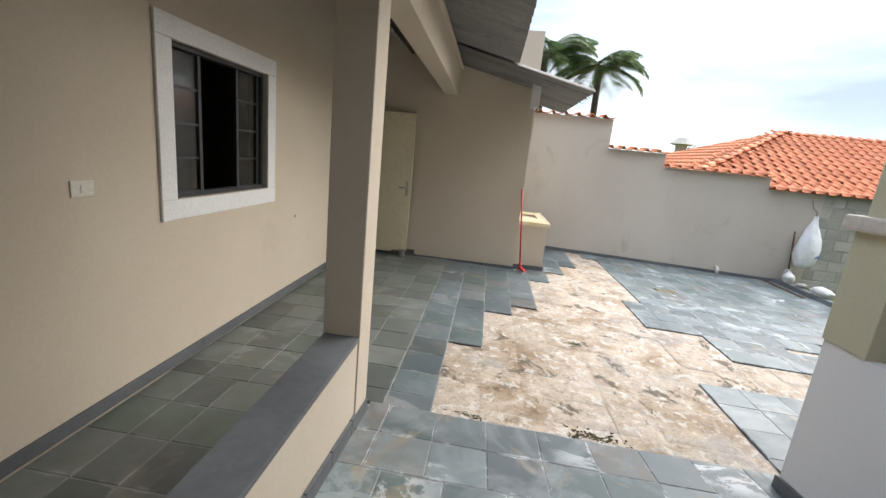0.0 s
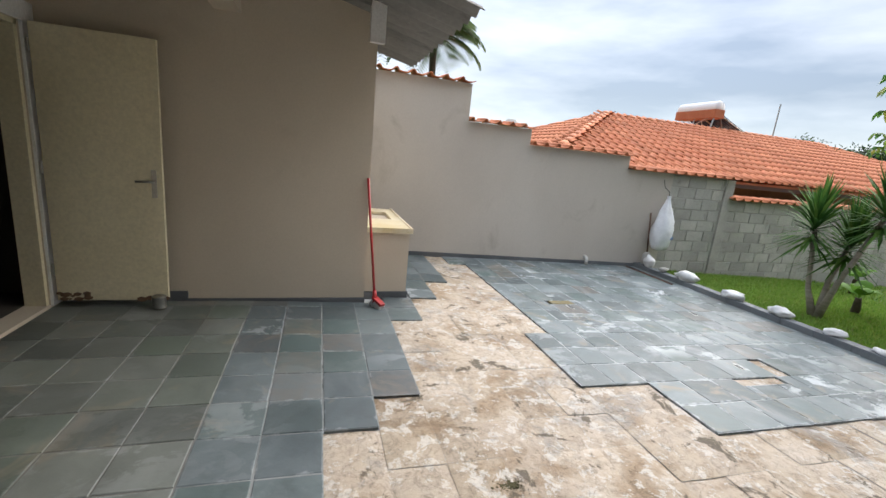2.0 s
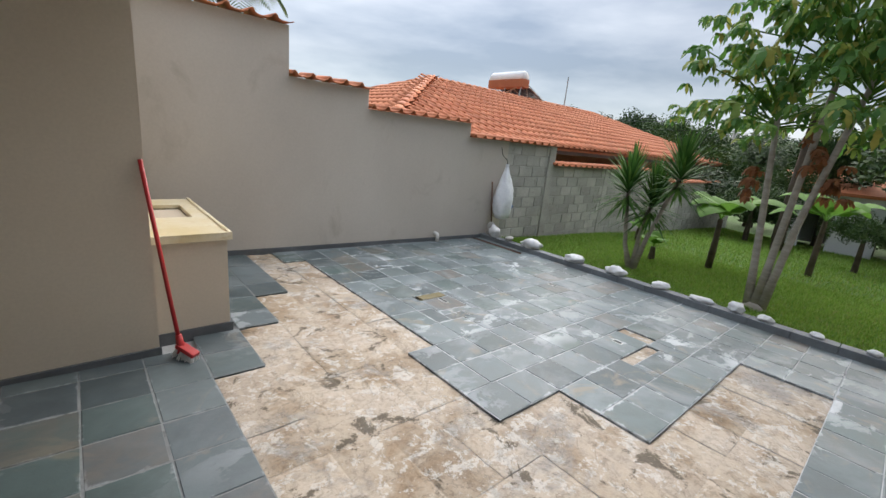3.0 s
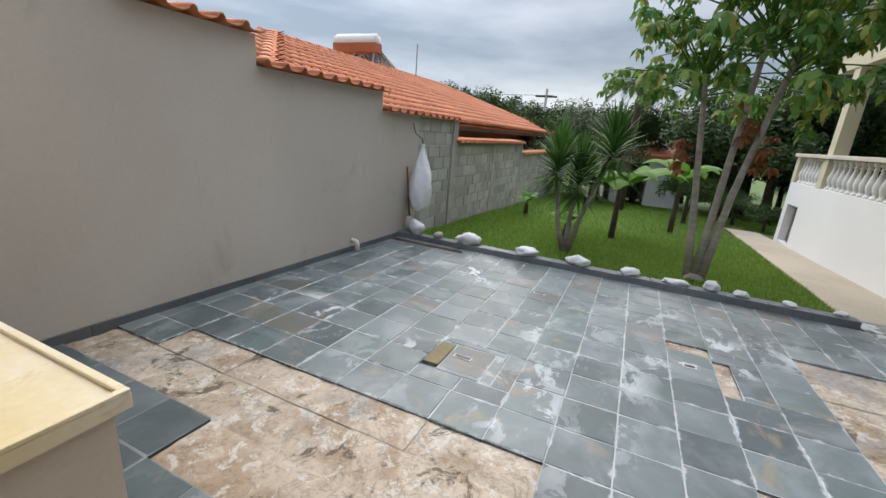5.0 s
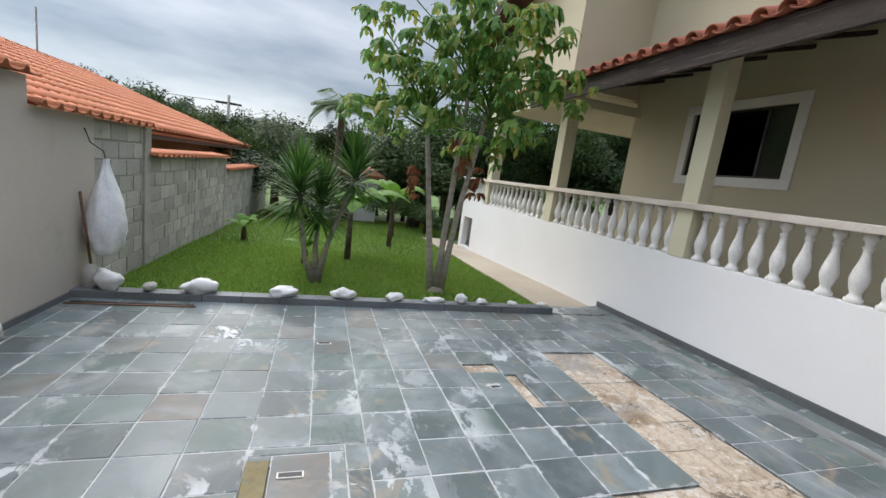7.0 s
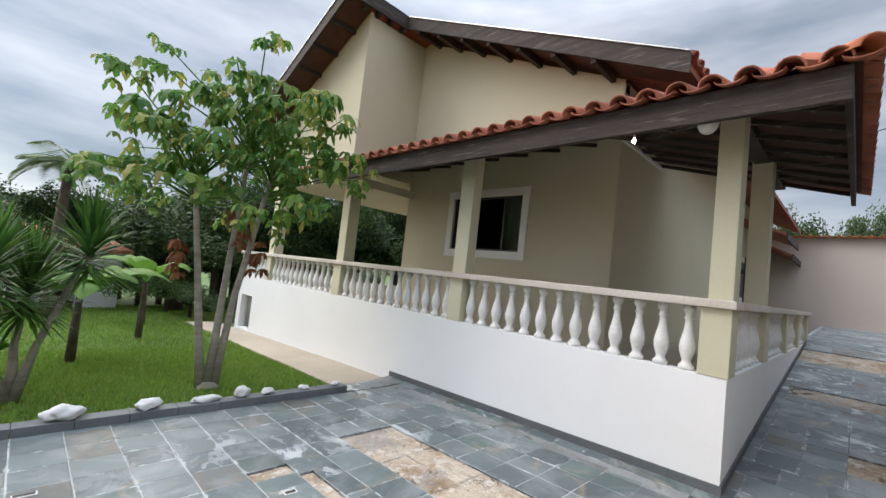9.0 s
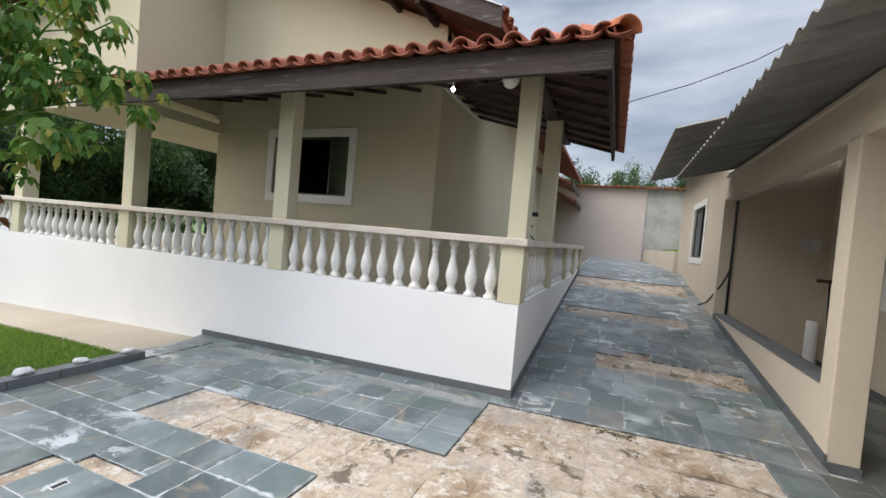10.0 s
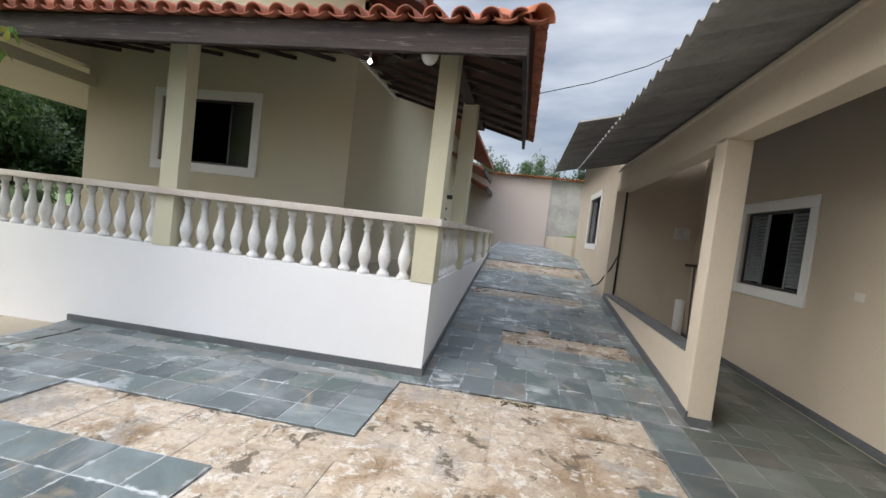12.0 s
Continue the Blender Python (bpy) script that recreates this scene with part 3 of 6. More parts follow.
def parapet():
    t = thing("porch_parapet", "low taupe plaster parapet with a dark slate cap on the porch edge", "low wall", kind="structure")
    part("wall_body", boxes(((-0.335, -1.25, -0.3), (-0.155, 2.62, 0.60))), M_PLASTER, t)
    part("slate_cap", boxes(((-0.345, -1.25, 0.60), (-0.148, 2.62, 0.625)), bevel=0.004), M_SKIRT, t, "blue-grey slate cap")
    n = 14
    bm = bmesh.new()
    for k in range(n):
        y0, y1 = -1.25 + k * (4.08 / n), -1.25 + (k + 1) * (4.08 / n) - 0.003
        zb = fz(-0.1, y0)
        z = fz(-0.14, (y0 + y1) / 2)
        bmesh.ops.create_cube(bm, size=1.0, matrix=Matrix.Translation((-0.146, (y0 + y1) / 2, z)) @ Matrix.Rotation(-math.atan(0.125), 4, "X") @ Matrix.Diagonal((0.017, y1 - y0, 0.17, 1)))
    part("skirting_strip", bm, M_SKIRT, t)


parapet()


def porch_column():
    t = thing("porch_column", "square taupe plaster column holding the porch beam", "column", (-0.245, 2.72, 0), kind="structure")
    part("shaft", boxes(((-0.105, -0.105, -0.1), (0.1, 0.105, 2.5)), bevel=0.008), M_PLASTER, t)
    part("skirting_strip", boxes(((-0.115, -0.12, -0.05), (0.112, 0.118, 0.085)), bevel=0.004), M_SKIRT, t)


porch_column()
struct("beam_porch", boxes(((-0.345, -1.25, 2.47), (-0.145, YE, 2.83)), bevel=0.008), M_PLASTER, "taupe plastered beam along the porch edge", "beam")
struct("beam_cap", boxes(((-0.365, -1.25, 2.83), (-0.115, YE, 2.865))), M_PLASTER, "projecting ledge on the porch beam", "beam")


def annex_roof_z(x):
    return 2.90 - 0.24 * (x + 0.0)


def corrugated(x0, x1, y0, y1, pitch=0.177, amp=0.022, thick=0.008, lift=0.0):
    """Corrugated sheet whose waves run down the slope along x."""
    bm = bmesh.new()
    n = max(4, int((y1 - y0) / pitch * 8))
    rows = []
    for x in (x0, x1):
        for off in (0.0, thick):
            rows.append([bm.verts.new((x, y0 + (y1 - y0) * k / n, annex_roof_z(x) + lift + off + amp * math.sin(2 * math.pi * (y0 + (y1 - y0) * k / n) / pitch))) for k in range(n + 1)])
    a0, a1, b0, b1 = rows
    for p, q in ((a0, b0), (b1, a1), (a1, a0), (b0, b1)):
        for k in range(n):
            bm.faces.new((p[k], q[k], q[k + 1], p[k + 1]))
    bm.faces.new((a0[0], a1[0], b1[0], b0[0]))
    bm.faces.new((a0[n], b0[n], b1[n], a1[n]))
    return bm


def annex_roof():
    t = thing("annex_roof", "grey weathered corrugated fibre-cement roof of the annex", "roof", kind="structure")
    y = -1.05
    while y < 6.3:
        part("roof_sheet", corrugated(-1.8, 0.62, y, min(y + 1.05, 6.36)), M_FIBRE, t, smooth=True)
        y += 1.0
    part("roof_sheet", corrugated(-4.6, -1.7, -1.1, 6.4, lift=0.03), M_FIBRE, t, smooth=True)
    part("roof_sheet", corrugated(-1.0, 1.52, 5.80, 6.95, lift=-0.035), M_FIBRE, t, smooth=True)
    part("roof_sheet", corrugated(-1.0, 1.52, 6.90, 8.08, lift=-0.03), M_FIBRE, t, smooth=True)
    part("roof_sheet", corrugated(-4.6, -1.0, 6.3, 8.08, lift=0.0), M_FIBRE, t, smooth=True)
    for k in range(3):
        part("purlin", boxes(((-1.38 + k * 0.5, -1.25, annex_roof_z(-1.3 + k * 0.5) - 0.11), (-1.32 + k * 0.5, YE, annex_roof_z(-1.3 + k * 0.5) - 0.035))), M_TIMBER, t)
    bm = boxes(((0.86, 6.62, 2.50), (0.98, 6.72, 2.665)), ((0.86, 6.62, 2.36), (0.98, 6.68, 2.50)))
    part("bracket", bm, M_TRIM, t, "white painted bracket")


annex_roof()


def front_roof():
    t = thing("front_room_roof", "grey corrugated fibre-cement roof over the front room", "roof", kind="structure")
    bm = corrugated(-4.6, 0.72, -6.3, -0.75, lift=0.80)
    part("roof_sheet", bm, M_FIBRE, t, smooth=True)


front_roof()


def sliding_window(name, x, opening, louvre_sides, label):
    """A window in a wall that faces +x: white surround, dark frame, fixed sides, open dark middle."""
    ya, yb, za, zb = opening
    t = thing(name, label, "window", kind="structure")
    trim_y("surround", x, ya, yb, za, zb, 0.13, 0.02, t)
    f = 0.03
    part("window_frame", boxes(((x - 0.10, ya, zb - f), (x - 0.03, yb, zb)), ((x - 0.10, ya, za), (x - 0.03, yb, za + f)),
                               ((x - 0.10, ya, za + f), (x - 0.03, ya + f, zb - f)), ((x - 0.10, yb - f, za + f), (x - 0.03, yb, zb - f))), M_IRON, t)
    w = (yb - ya) * 0.29
    for s in (0, 1):
        y0 = ya + f if s == 0 else yb - f - w
        y1 = y0 + w
        sash = part("sash", boxes(((x - 0.085, y0, za + f), (x - 0.055, y0 + 0.03, zb - f)), ((x - 0.085, y1 - 0.03, za + f), (x - 0.055, y1, zb - f))), M_LOUVRE if louvre_sides else M_IRON, t)
        if louvre_sides:
            k = 0
            z = za + f + 0.02
            while z < zb - f - 0.03:
                bm = boxes(((-0.026, y0 + 0.03, -0.004), (0.026, y1 - 0.03, 0.004)))
                part("slat", bm, M_LOUVRE, sash, m=pose(x - 0.07, 0, z + 0.02, 0, 42, 0))
                z += 0.043
        else:
            rows = 4
            h = (zb - za - 2 * f) / rows
            for r in range(rows):
                part("glazing_bar", boxes(((x - 0.082, y0 + 0.03, za + f + r * h - 0.008), (x - 0.06, y1 - 0.03, za + f + r * h + 0.008))), M_IRON, sash)
                g = part("pane", boxes(((x - 0.073, y0 + 0.03, za + f + r * h + 0.008), (x - 0.069, y1 - 0.03, za + f + (r + 1) * h - 0.008))), M_GLASS, sash)
                g.visible_shadow = False
    return t


sliding_window("window_1", XA, W1, False, "dark sliding window with ribbed glass panes in a white surround")
sliding_window("window_2", XA, W2, True, "half-open louvred window with grey slats in a white surround")
sliding_window("window_3", -0.145, SW, True, "blue-grey louvred window of the front room in a white surround")


def annex_door():
    ya, yb, za, zb = DOOR
    t = thing("door_1", "open cream painted flush door, worn at its foot, standing against the wall", "door", kind="structure")
    part("door_frame", boxes(((XA - 0.15, ya, 0.0), (XA - 0.01, ya + 0.035, zb)), ((XA - 0.15, yb - 0.035, 0.0), (XA - 0.01, yb, zb)), ((XA - 0.15, ya, zb - 0.035), (XA - 0.01, yb, zb))), M_DOOR, t)
    part("surround", boxes(((XA, ya - 0.14, 0.04), (XA + 0.022, ya, zb + 0.14)), ((XA, ya, zb), (XA + 0.022, YE, zb + 0.14)), ((XA, yb, 0.04), (XA + 0.022, YE, zb)), bevel=0.005), M_TRIM, t, "white painted surround")
    y = 6.79
    leaf = part("leaf", boxes(((XA + 0.05, y, 0.085), (-0.712, y + 0.036, 2.155)), bevel=0.004), M_DOOR, t)
    bm = bmesh.new()
    rnd = random.Random(5)
    for k in range(26):
        x = XA + 0.06 + (0.0 if k < 15 else 0.56) + rnd.random() * 0.2
        s = rnd.uniform(0.012, 0.04)
        z = 0.09 + rnd.random() * (0.06 if k < 15 else 0.025)
        bmesh.ops.create_icosphere(bm, subdivisions=1, radius=1.0, matrix=Matrix.Translation((x, y - 0.0005, z)) @ Matrix.Diagonal((s, 0.002, s * 0.55, 1)))
    part("worn_patch", bm, M_WORN, leaf, "flaked paint showing brown wood")
    handle = part("handle_plate", boxes(((-0.79, y - 0.008, 0.96), (-0.753, y, 1.18)), bevel=0.003), M_METAL, leaf, "steel handle plate")
    bm = tube(bmesh.new(), [(-0.771, y - 0.005, 1.09), (-0.771, y - 0.05, 1.09), (-0.80, y - 0.055, 1.09), (-0.885, y - 0.052, 1.085)], 0.009, 8)
    part("lever", bm, M_METAL, leaf, "steel lever handle", True)
    for z in (0.3, 1.1, 1.95):
        part("hinge", tube(bmesh.new(), [(XA + 0.045, y - 0.004, z), (XA + 0.045, y - 0.004, z + 0.09)], 0.008, 8), M_METAL, leaf)


annex_door()


def switch(at, label):
    t = thing("light_switch", label, "switch", at)
    part("plate", boxes(((0, -0.06, -0.04), (0.009, 0.06, 0.04)), bevel=0.003), M_SWITCH, t)
    part("rocker", boxes(((0.009, -0.014, -0.02), (0.014, 0.014, 0.02)), bevel=0.002), M_SWITCH, t)
    return t


switch((XA, 2.45, 1.28), "ivory plastic light switch on the taupe wall")
t = switch((XA, 5.72, 1.44), "narrow ivory light switch beside the door surround")
t.scale = (1, 0.6, 1.4)


# ---- boundary wall ----
STEPS = [(0.80, 2.61, 2.58), (2.61, 3.67, 2.05), (3.67, 5.60, 1.81), (5.60, 8.06, 1.59)]
for n, (x0, x1, z) in enumerate(STEPS):
    struct("wall_boundary_%d" % (n + 1), boxes(((x0, YB, -0.6), (min(x1, 6.60), YB + 0.16, z))), M_BOUND, "step of the boundary wall in grey-taupe render")


def coping_tile_mesh():
    """One half-round roofing tile laid along x, 0.36 long."""
    bm = bmesh.new()
    n = 7
    rings = []
    for x, r in ((0.0, 0.105), (0.38, 0.088)):
        for t in (0.0, 0.012):
            rings.append([bm.verts.new((x, (r - t) * math.cos(math.pi * k / n), (r - t) * math.sin(math.pi * k / n) * 0.62)) for k in range(n + 1)])
    a, ai, b, bi = rings
    for p, q in ((a, b), (bi, ai), (ai, a), (b, bi)):
        for k in range(n):
            bm.faces.new((p[k], q[k], q[k + 1], p[k + 1]))
    return mesh_of(bm, "coping_tile", M_TILE, True)


def flat_tile_mesh(w=0.235, l=0.40):
    """A Roman tile: a raised roll beside a shallow pan, laid down the slope along -y."""
    bm = bmesh.new()
    prof = [(-0.5, 0.02), (-0.44, 0.045), (-0.34, 0.058), (-0.24, 0.045), (-0.18, 0.015), (0.0, 0.004), (0.3, 0.004), (0.5, 0.022)]
    rows = []
    for y, dz in ((0.0, 0.018), (l, 0.0)):
        for t in (0.0, -0.012):
            rows.append([bm.verts.new((p * w, y, z + dz + t)) for p, z in prof])
    a, ai, b, bi = rows
    n = len(prof) - 1
    for p, q in ((a, b), (bi, ai), (ai, a), (b, bi)):
        for k in range(n):
            bm.faces.new((p[k], q[k], q[k + 1], p[k + 1]))
    return mesh_of(bm, "roof_tile", M_TILE, True)


COPING = coping_tile_mesh()
ROMAN = flat_tile_mesh()


def coping(name, x0, x1, y, z, label):
    """Overhanging orange tiles laid across the top of a boundary wall."""
    t = thing(name, label, "coping", kind="structure")
    n = max(1, round((x1 - x0) / 0.225))
    for k in range(n):
        x = x0 + (k + 0.5) * (x1 - x0) / n
        shared("roof_tile", ROMAN, t, pose(x, y - 0.09, z - 0.01, 7, 0, 0) @ Matrix.Diagonal(((x1 - x0) / n / 0.235, 0.95, 1, 1)))
    return t


for k, (x0, x1, z) in enumerate(STEPS):
    coping("coping_%d" % (k + 1), x0 + (0.15 if k == 0 else 0.0), x1 + 0.02, YB, z, "orange clay coping tiles on a step of the boundary wall")


def block_wall(name, x0, x1, z0, z1, label, seed, front=YB):
    t = thing(name, label, "block wall", kind="structure")
    part("mortar_core", boxes(((x0, front + 0.012, z0), (x1, front + 0.15, z1))), M_BLOCKM, t)
    rnd = random.Random(seed)
    row, z = 0, z1 - 0.02
    cache = {}
    while z > z0:
        x = x0 - (0.2 if row % 2 else 0.0)
        while x < x1:
            a, b = max(x, x0) + 0.006, min(x + 0.388, x1) - 0.006
            if b - a > 0.05:
                key = round(b - a, 2)
                if key not in cache:
                    cache[key] = mesh_of(boxes(((-key / 2, 0, -0.091), (key / 2, 0.05, 0.091)), bevel=0.006), "block", M_BLOCK)
                shared("block", cache[key], t, pose((a + b) / 2, front + rnd.uniform(-0.004, 0.006), z - 0.095, 0, rnd.uniform(-0.5, 0.5), 0))
            x += 0.4
        z -= 0.2
        row += 1
    return t


block_wall("wall_blocks_near", 6.60, 7.87, -0.35, 1.585, "grey bare concrete block wall with rough mortar joints", 3, YB + 0.015)
block_wall("wall_blocks_middle", 8.06, 12.75, -0.65, 1.20, "weathered concrete block wall beside the lawn", 4)
block_wall("wall_blocks_far", 12.75, 21.0, -1.1, 0.90, "weathered lower concrete block wall at the end of the lawn", 5)
coping("coping_5", 8.0, 12.8, YB, 1.21, "orange clay coping tiles on the block wall")
coping("coping_6", 12.8, 21.0, YB, 0.91, "orange clay coping tiles on the lower block wall")
for nm, x0, x1, z1 in (("pillar_1", 7.87, 8.08, 1.585), ("pillar_2", 10.2, 10.38, 1.20), ("pillar_3", 12.65, 12.8, 1.20), ("pillar_4", 15.3, 15.45, 0.90)):
    bm = boxes(((x0, YB - 0.012, -0.9), (x1, YB + 0.16, z1)), bevel=0.012)
    struct(nm, bm, M_BLOCKM, "rough grey concrete pillar in the block wall", "pillar")


# ---- kerb and path ----
def kerb():
    t = thing("kerb", "slate-clad kerb between the terrace and the lawn", "kerb", kind="structure")
    ys = np.linspace(3.76, YB, 15)
    for a, b in zip(ys, ys[1:]):
        part("kerb_stone", boxes(((KERB, a + 0.002, -0.5), (KERB + 0.15, b - 0.002, -0.065)), bevel=0.006), M_KERB, t)


kerb()
bm = bmesh.new()
px = [6.22, 8, 10, 12, 13.6, 14.6]
L = [(x, 3.72 - 0.02 * (x - 6.3), lawn(x, 3.7) + 0.035) for x in px]
R = [(x, YW - 0.02, lawn(x, 3.7) + 0.035) for x in px]
vl = [bm.verts.new(p) for p in L]
vr = [bm.verts.new(p) for p in R]
for k in range(len(px) - 1):
    bm.faces.new((vl[k], vl[k + 1], vr[k + 1], vr[k]))
ex = bmesh.ops.extrude_face_region(bm, geom=list(bm.faces))
for g in ex["geom"]:
    if isinstance(g, bmesh.types.BMVert):
        g.co.z -= 0.15
struct("path", bm, M_CONCRETE, "sandy concrete path along the white wall", "path")


# ---- main house ----
BASE_TOP, RAIL_TOP = 0.90, 1.515
YV, XV = 1.36, 3.86          # verandah walls
XFAR = 13.05
struct("wall_verandah_front", wall_y(YW - 0.15, YW, XW, XFAR, -1.2, BASE_TOP, [(12.1, 12.8, -0.42, 0.42)]), M_WHITE, "smooth white painted base wall of the verandah")
struct("wall_verandah_side", boxes(((XW, -5.7, -0.4), (XW + 0.15, YW - 0.15, BASE_TOP))), M_WHITE, "white painted base wall along the drive")
struct("wall_verandah_end", boxes(((XFAR - 0.15, -4.0, -1.2), (XFAR, YW - 0.15, BASE_TOP))), M_WHITE, "white painted end of the verandah base")
struct("floor_verandah", boxes(((XW + 0.15, -5.7, 0.5), (XFAR - 0.15, YW - 0.15, 0.72))), M_CONCRETE, "verandah floor behind the balustrade")
struct("wall_niche", boxes(((12.0, 1.5, -1.0), (12.88, 1.6, 0.5)), ((12.0, 1.6, -1.0), (12.1, YW - 0.15, 0.5)), ((12.0, 1.6, -1.0), (12.88, YW - 0.15, -0.45))), M_BLOCKM, "grey inside of the niche under the verandah")
bm = bmesh.new()
xs = np.linspace(XW - 0.016, 6.45, 12)
for a, b in zip(xs, xs[1:]):
    bmesh.ops.create_cube(bm, size=1.0, matrix=Matrix.Translation(((a + b) / 2, YW + 0.009, fz((a + b) / 2, 2.9) )) @ Matrix.Rotation(math.atan(0.027), 4, "Y") @ Matrix.Diagonal((b - a - 0.003, 0.018, 0.17, 1)))
struct("skirting_verandah_front", bm, M_SKIRT, "dark slate skirting along the white wall", "skirting")
bm = bmesh.new()
ys = np.linspace(-4.2, YW, 22)
for a, b in zip(ys, ys[1:]):
    r = bmesh.ops.create_cube(bm, size=1.0, matrix=Matrix.Translation((XW - 0.008, (a + b) / 2, fz(XW, (a + b) / 2))) @ Matrix.Rotation(-math.atan(0.125), 4, "X") @ Matrix.Diagonal((0.016, b - a - 0.002, 0.15, 1)))
struct("skirting_verandah_side", bm, M_SKIRT, "dark slate skirting along the drive", "skirting")

BALUSTER = mesh_of(lathe([(0.062, 0), (0.062, 0.035), (0.048, 0.045), (0.036, 0.075), (0.044, 0.10), (0.062, 0.16), (0.066, 0.20), (0.056, 0.26), (0.036, 0.34), (0.029, 0.40), (0.03, 0.43), (0.044, 0.445), (0.03, 0.46), (0.034, 0.49), (0.052, 0.51), (0.052, 0.56)], 14), "baluster", M_BAL, True)


def balustrade():
    t = thing("balustrade_front", "white turned balusters under a pale weathered handrail", "balustrade", (0, 0, BASE_TOP), kind="structure")
    peds = [(XW - 0.01, 2.44), (5.17, 5.40), (8.18, 8.42), (11.27, 11.51), (XFAR - 0.2, XFAR + 0.01)]
    for a, b in peds:
        part("pedestal", boxes(((a, YW - 0.25, 0), (b, YW + 0.008, 0.56)), bevel=0.006), M_CREAM, t)
    part("handrail", boxes(((XW - 0.045, YW - 0.25, 0.56), (XFAR + 0.05, YW + 0.055, 0.632)), bevel=0.012), M_RAIL, t)
    for (a0, a), (b, b1), n in zip(peds, peds[1:], (13, 13, 13, 7)):
        for k in range(n):
            shared("baluster", BALUSTER, t, pose(a + (k + 0.5) * (b - a) / n, YW - 0.09, 0, 0, 0, 12 * k))
    s = thing("balustrade_side", "white turned balusters under a pale handrail along the drive", "balustrade", (0, 0, BASE_TOP), kind="structure")
    peds = [(YW - 0.25, YW), (0.70, 0.98), (-1.2, -0.95), (-2.9, -2.65), (-4.6, -4.35)]
    for a, b in peds[1:]:
        part("pedestal", boxes(((XW - 0.005, a, 0), (XW + 0.22, b, 0.56)), bevel=0.006), M_CREAM, s)
    part("handrail", boxes(((XW - 0.045, -4.65, 0.56), (XW + 0.25, YW - 0.26, 0.632)), bevel=0.012), M_RAIL, s)
    for (a, a1), (b0, b) in zip(peds, peds[1:]):
        n = int((a - b) / 0.2)
        for k in range(n):
            shared("baluster", BALUSTER, s, pose(XW + 0.09, b + (k + 0.5) * (a - b) / n, 0, 0, 0, 12 * k))


balustrade()


def house_column(x0, x1, y0, y1, z1, label):
    t = thing("verandah_column", label, "column", ((x0 + x1) / 2, (y0 + y1) / 2, RAIL_TOP), group="verandah columns", kind="structure")
    a, b = (x1 - x0) / 2, (y1 - y0) / 2
    part("shaft", boxes(((-a, -b, 0), (a, b, z1 - RAIL_TOP)), bevel=0.008), M_CREAM, t)


COLS = "square cream painted column standing on the verandah balustrade"
house_column(XW - 0.005, 2.40, YW - 0.24, YW - 0.02, 3.3, COLS)
house_column(5.17, 5.40, YW - 0.19, YW - 0.02, 3.3, COLS)
house_column(8.18, 8.42, YW - 0.25, YW - 0.02, 3.33, COLS)
house_column(11.26, 11.53, YW - 0.25, YW - 0.02, 3.33, COLS)
house_column(XW + 0.02, XW + 0.22, 0.74, 0.96, 3.25, COLS)
MW = (5.36, 6.87, 1.97, 2.90)
bm = wall_y(YV - 0.15, YV, XV, 8.23, 0.6, 4.25, [MW])
slope = [(XV, 4.25), (8.23, 4.25), (8.23, 6.27), (8.09, 6.30), (XV, 4.42)]
for yy in (YV, YV - 0.15):
    bm.faces.new([bm.verts.new((x, yy, z)) for x, z in slope])
struct("wall_house_front", bm, M_HOUSE, "olive-cream plaster front wall of the house")
struct("wall_house_side", wall_x(XV, XV + 0.15, -11.0, YV - 0.15, 0.3, 4.4, [(-5.6, -4.8, 1.75, 2.75), (-8.0, -7.1, 1.75, 2.75)]), M_HOUSE, "olive-cream plaster side wall of the house along the drive")
struct("wall_gable_front", boxes(((8.23, YW - 0.15, 3.28), (12.2, YW, 4.5))), M_HOUSE, "cream gable wall over the open verandah")
bm = bmesh.new()
v = [bm.verts.new(p) for p in ((8.23, YW, 4.5), (12.2, YW, 4.5), (12.2, YW, 4.4), (8.23, YW, 6.3))]
v2 = [bm.verts.new((p.co.x, YW - 0.15, p.co.z)) for p in v]
bm.faces.new((v[0], v[1], v[3]))
bm.faces.new((v2[0], v2[3], v2[1]))
for a, b in ((0, 1), (1, 3), (3, 0)):
    bm.faces.new((v[a], v2[a], v2[b], v[b]))
struct("wall_gable_top", bm, M_HOUSE, "cream triangular top of the gable wall")
struct("wall_gable_return", boxes(((8.23, YV, 3.28), (8.38, YW - 0.15, 6.24))), M_HOUSE, "cream side of the projecting gable")
struct("beam_verandah", boxes(((8.06, YW - 0.2, 3.07), (12.2, YW + 0.004, 3.28)), bevel=0.006), M_CREAM, "cream beam over the open verandah", "beam")
struct("beam_verandah_return", boxes(((8.09, YV, 2.96), (8.25, YW - 0.2, 3.12)), bevel=0.006), M_CREAM, "cream cross beam of the verandah", "beam")
struct("wall_house_back", boxes(((8.23, -4.0, 0.6), (8.38, -0.2, 6.1)), ((3.79, -10.99, 0.3), (12.2, -10.9, 4.2))), M_HOUSE, "olive-cream rear walls of the house")
struct("wall_passage", boxes(((8.23, -0.2, 2.7), (8.38, YV - 0.15, 6.1))), M_HOUSE, "cream wall above the open passage")
struct("ceiling_verandah_open", boxes(((8.40, -4.0, 3.28), (12.2, YW - 0.2, 3.38))), M_HOUSE, "plain ceiling over the open verandah")
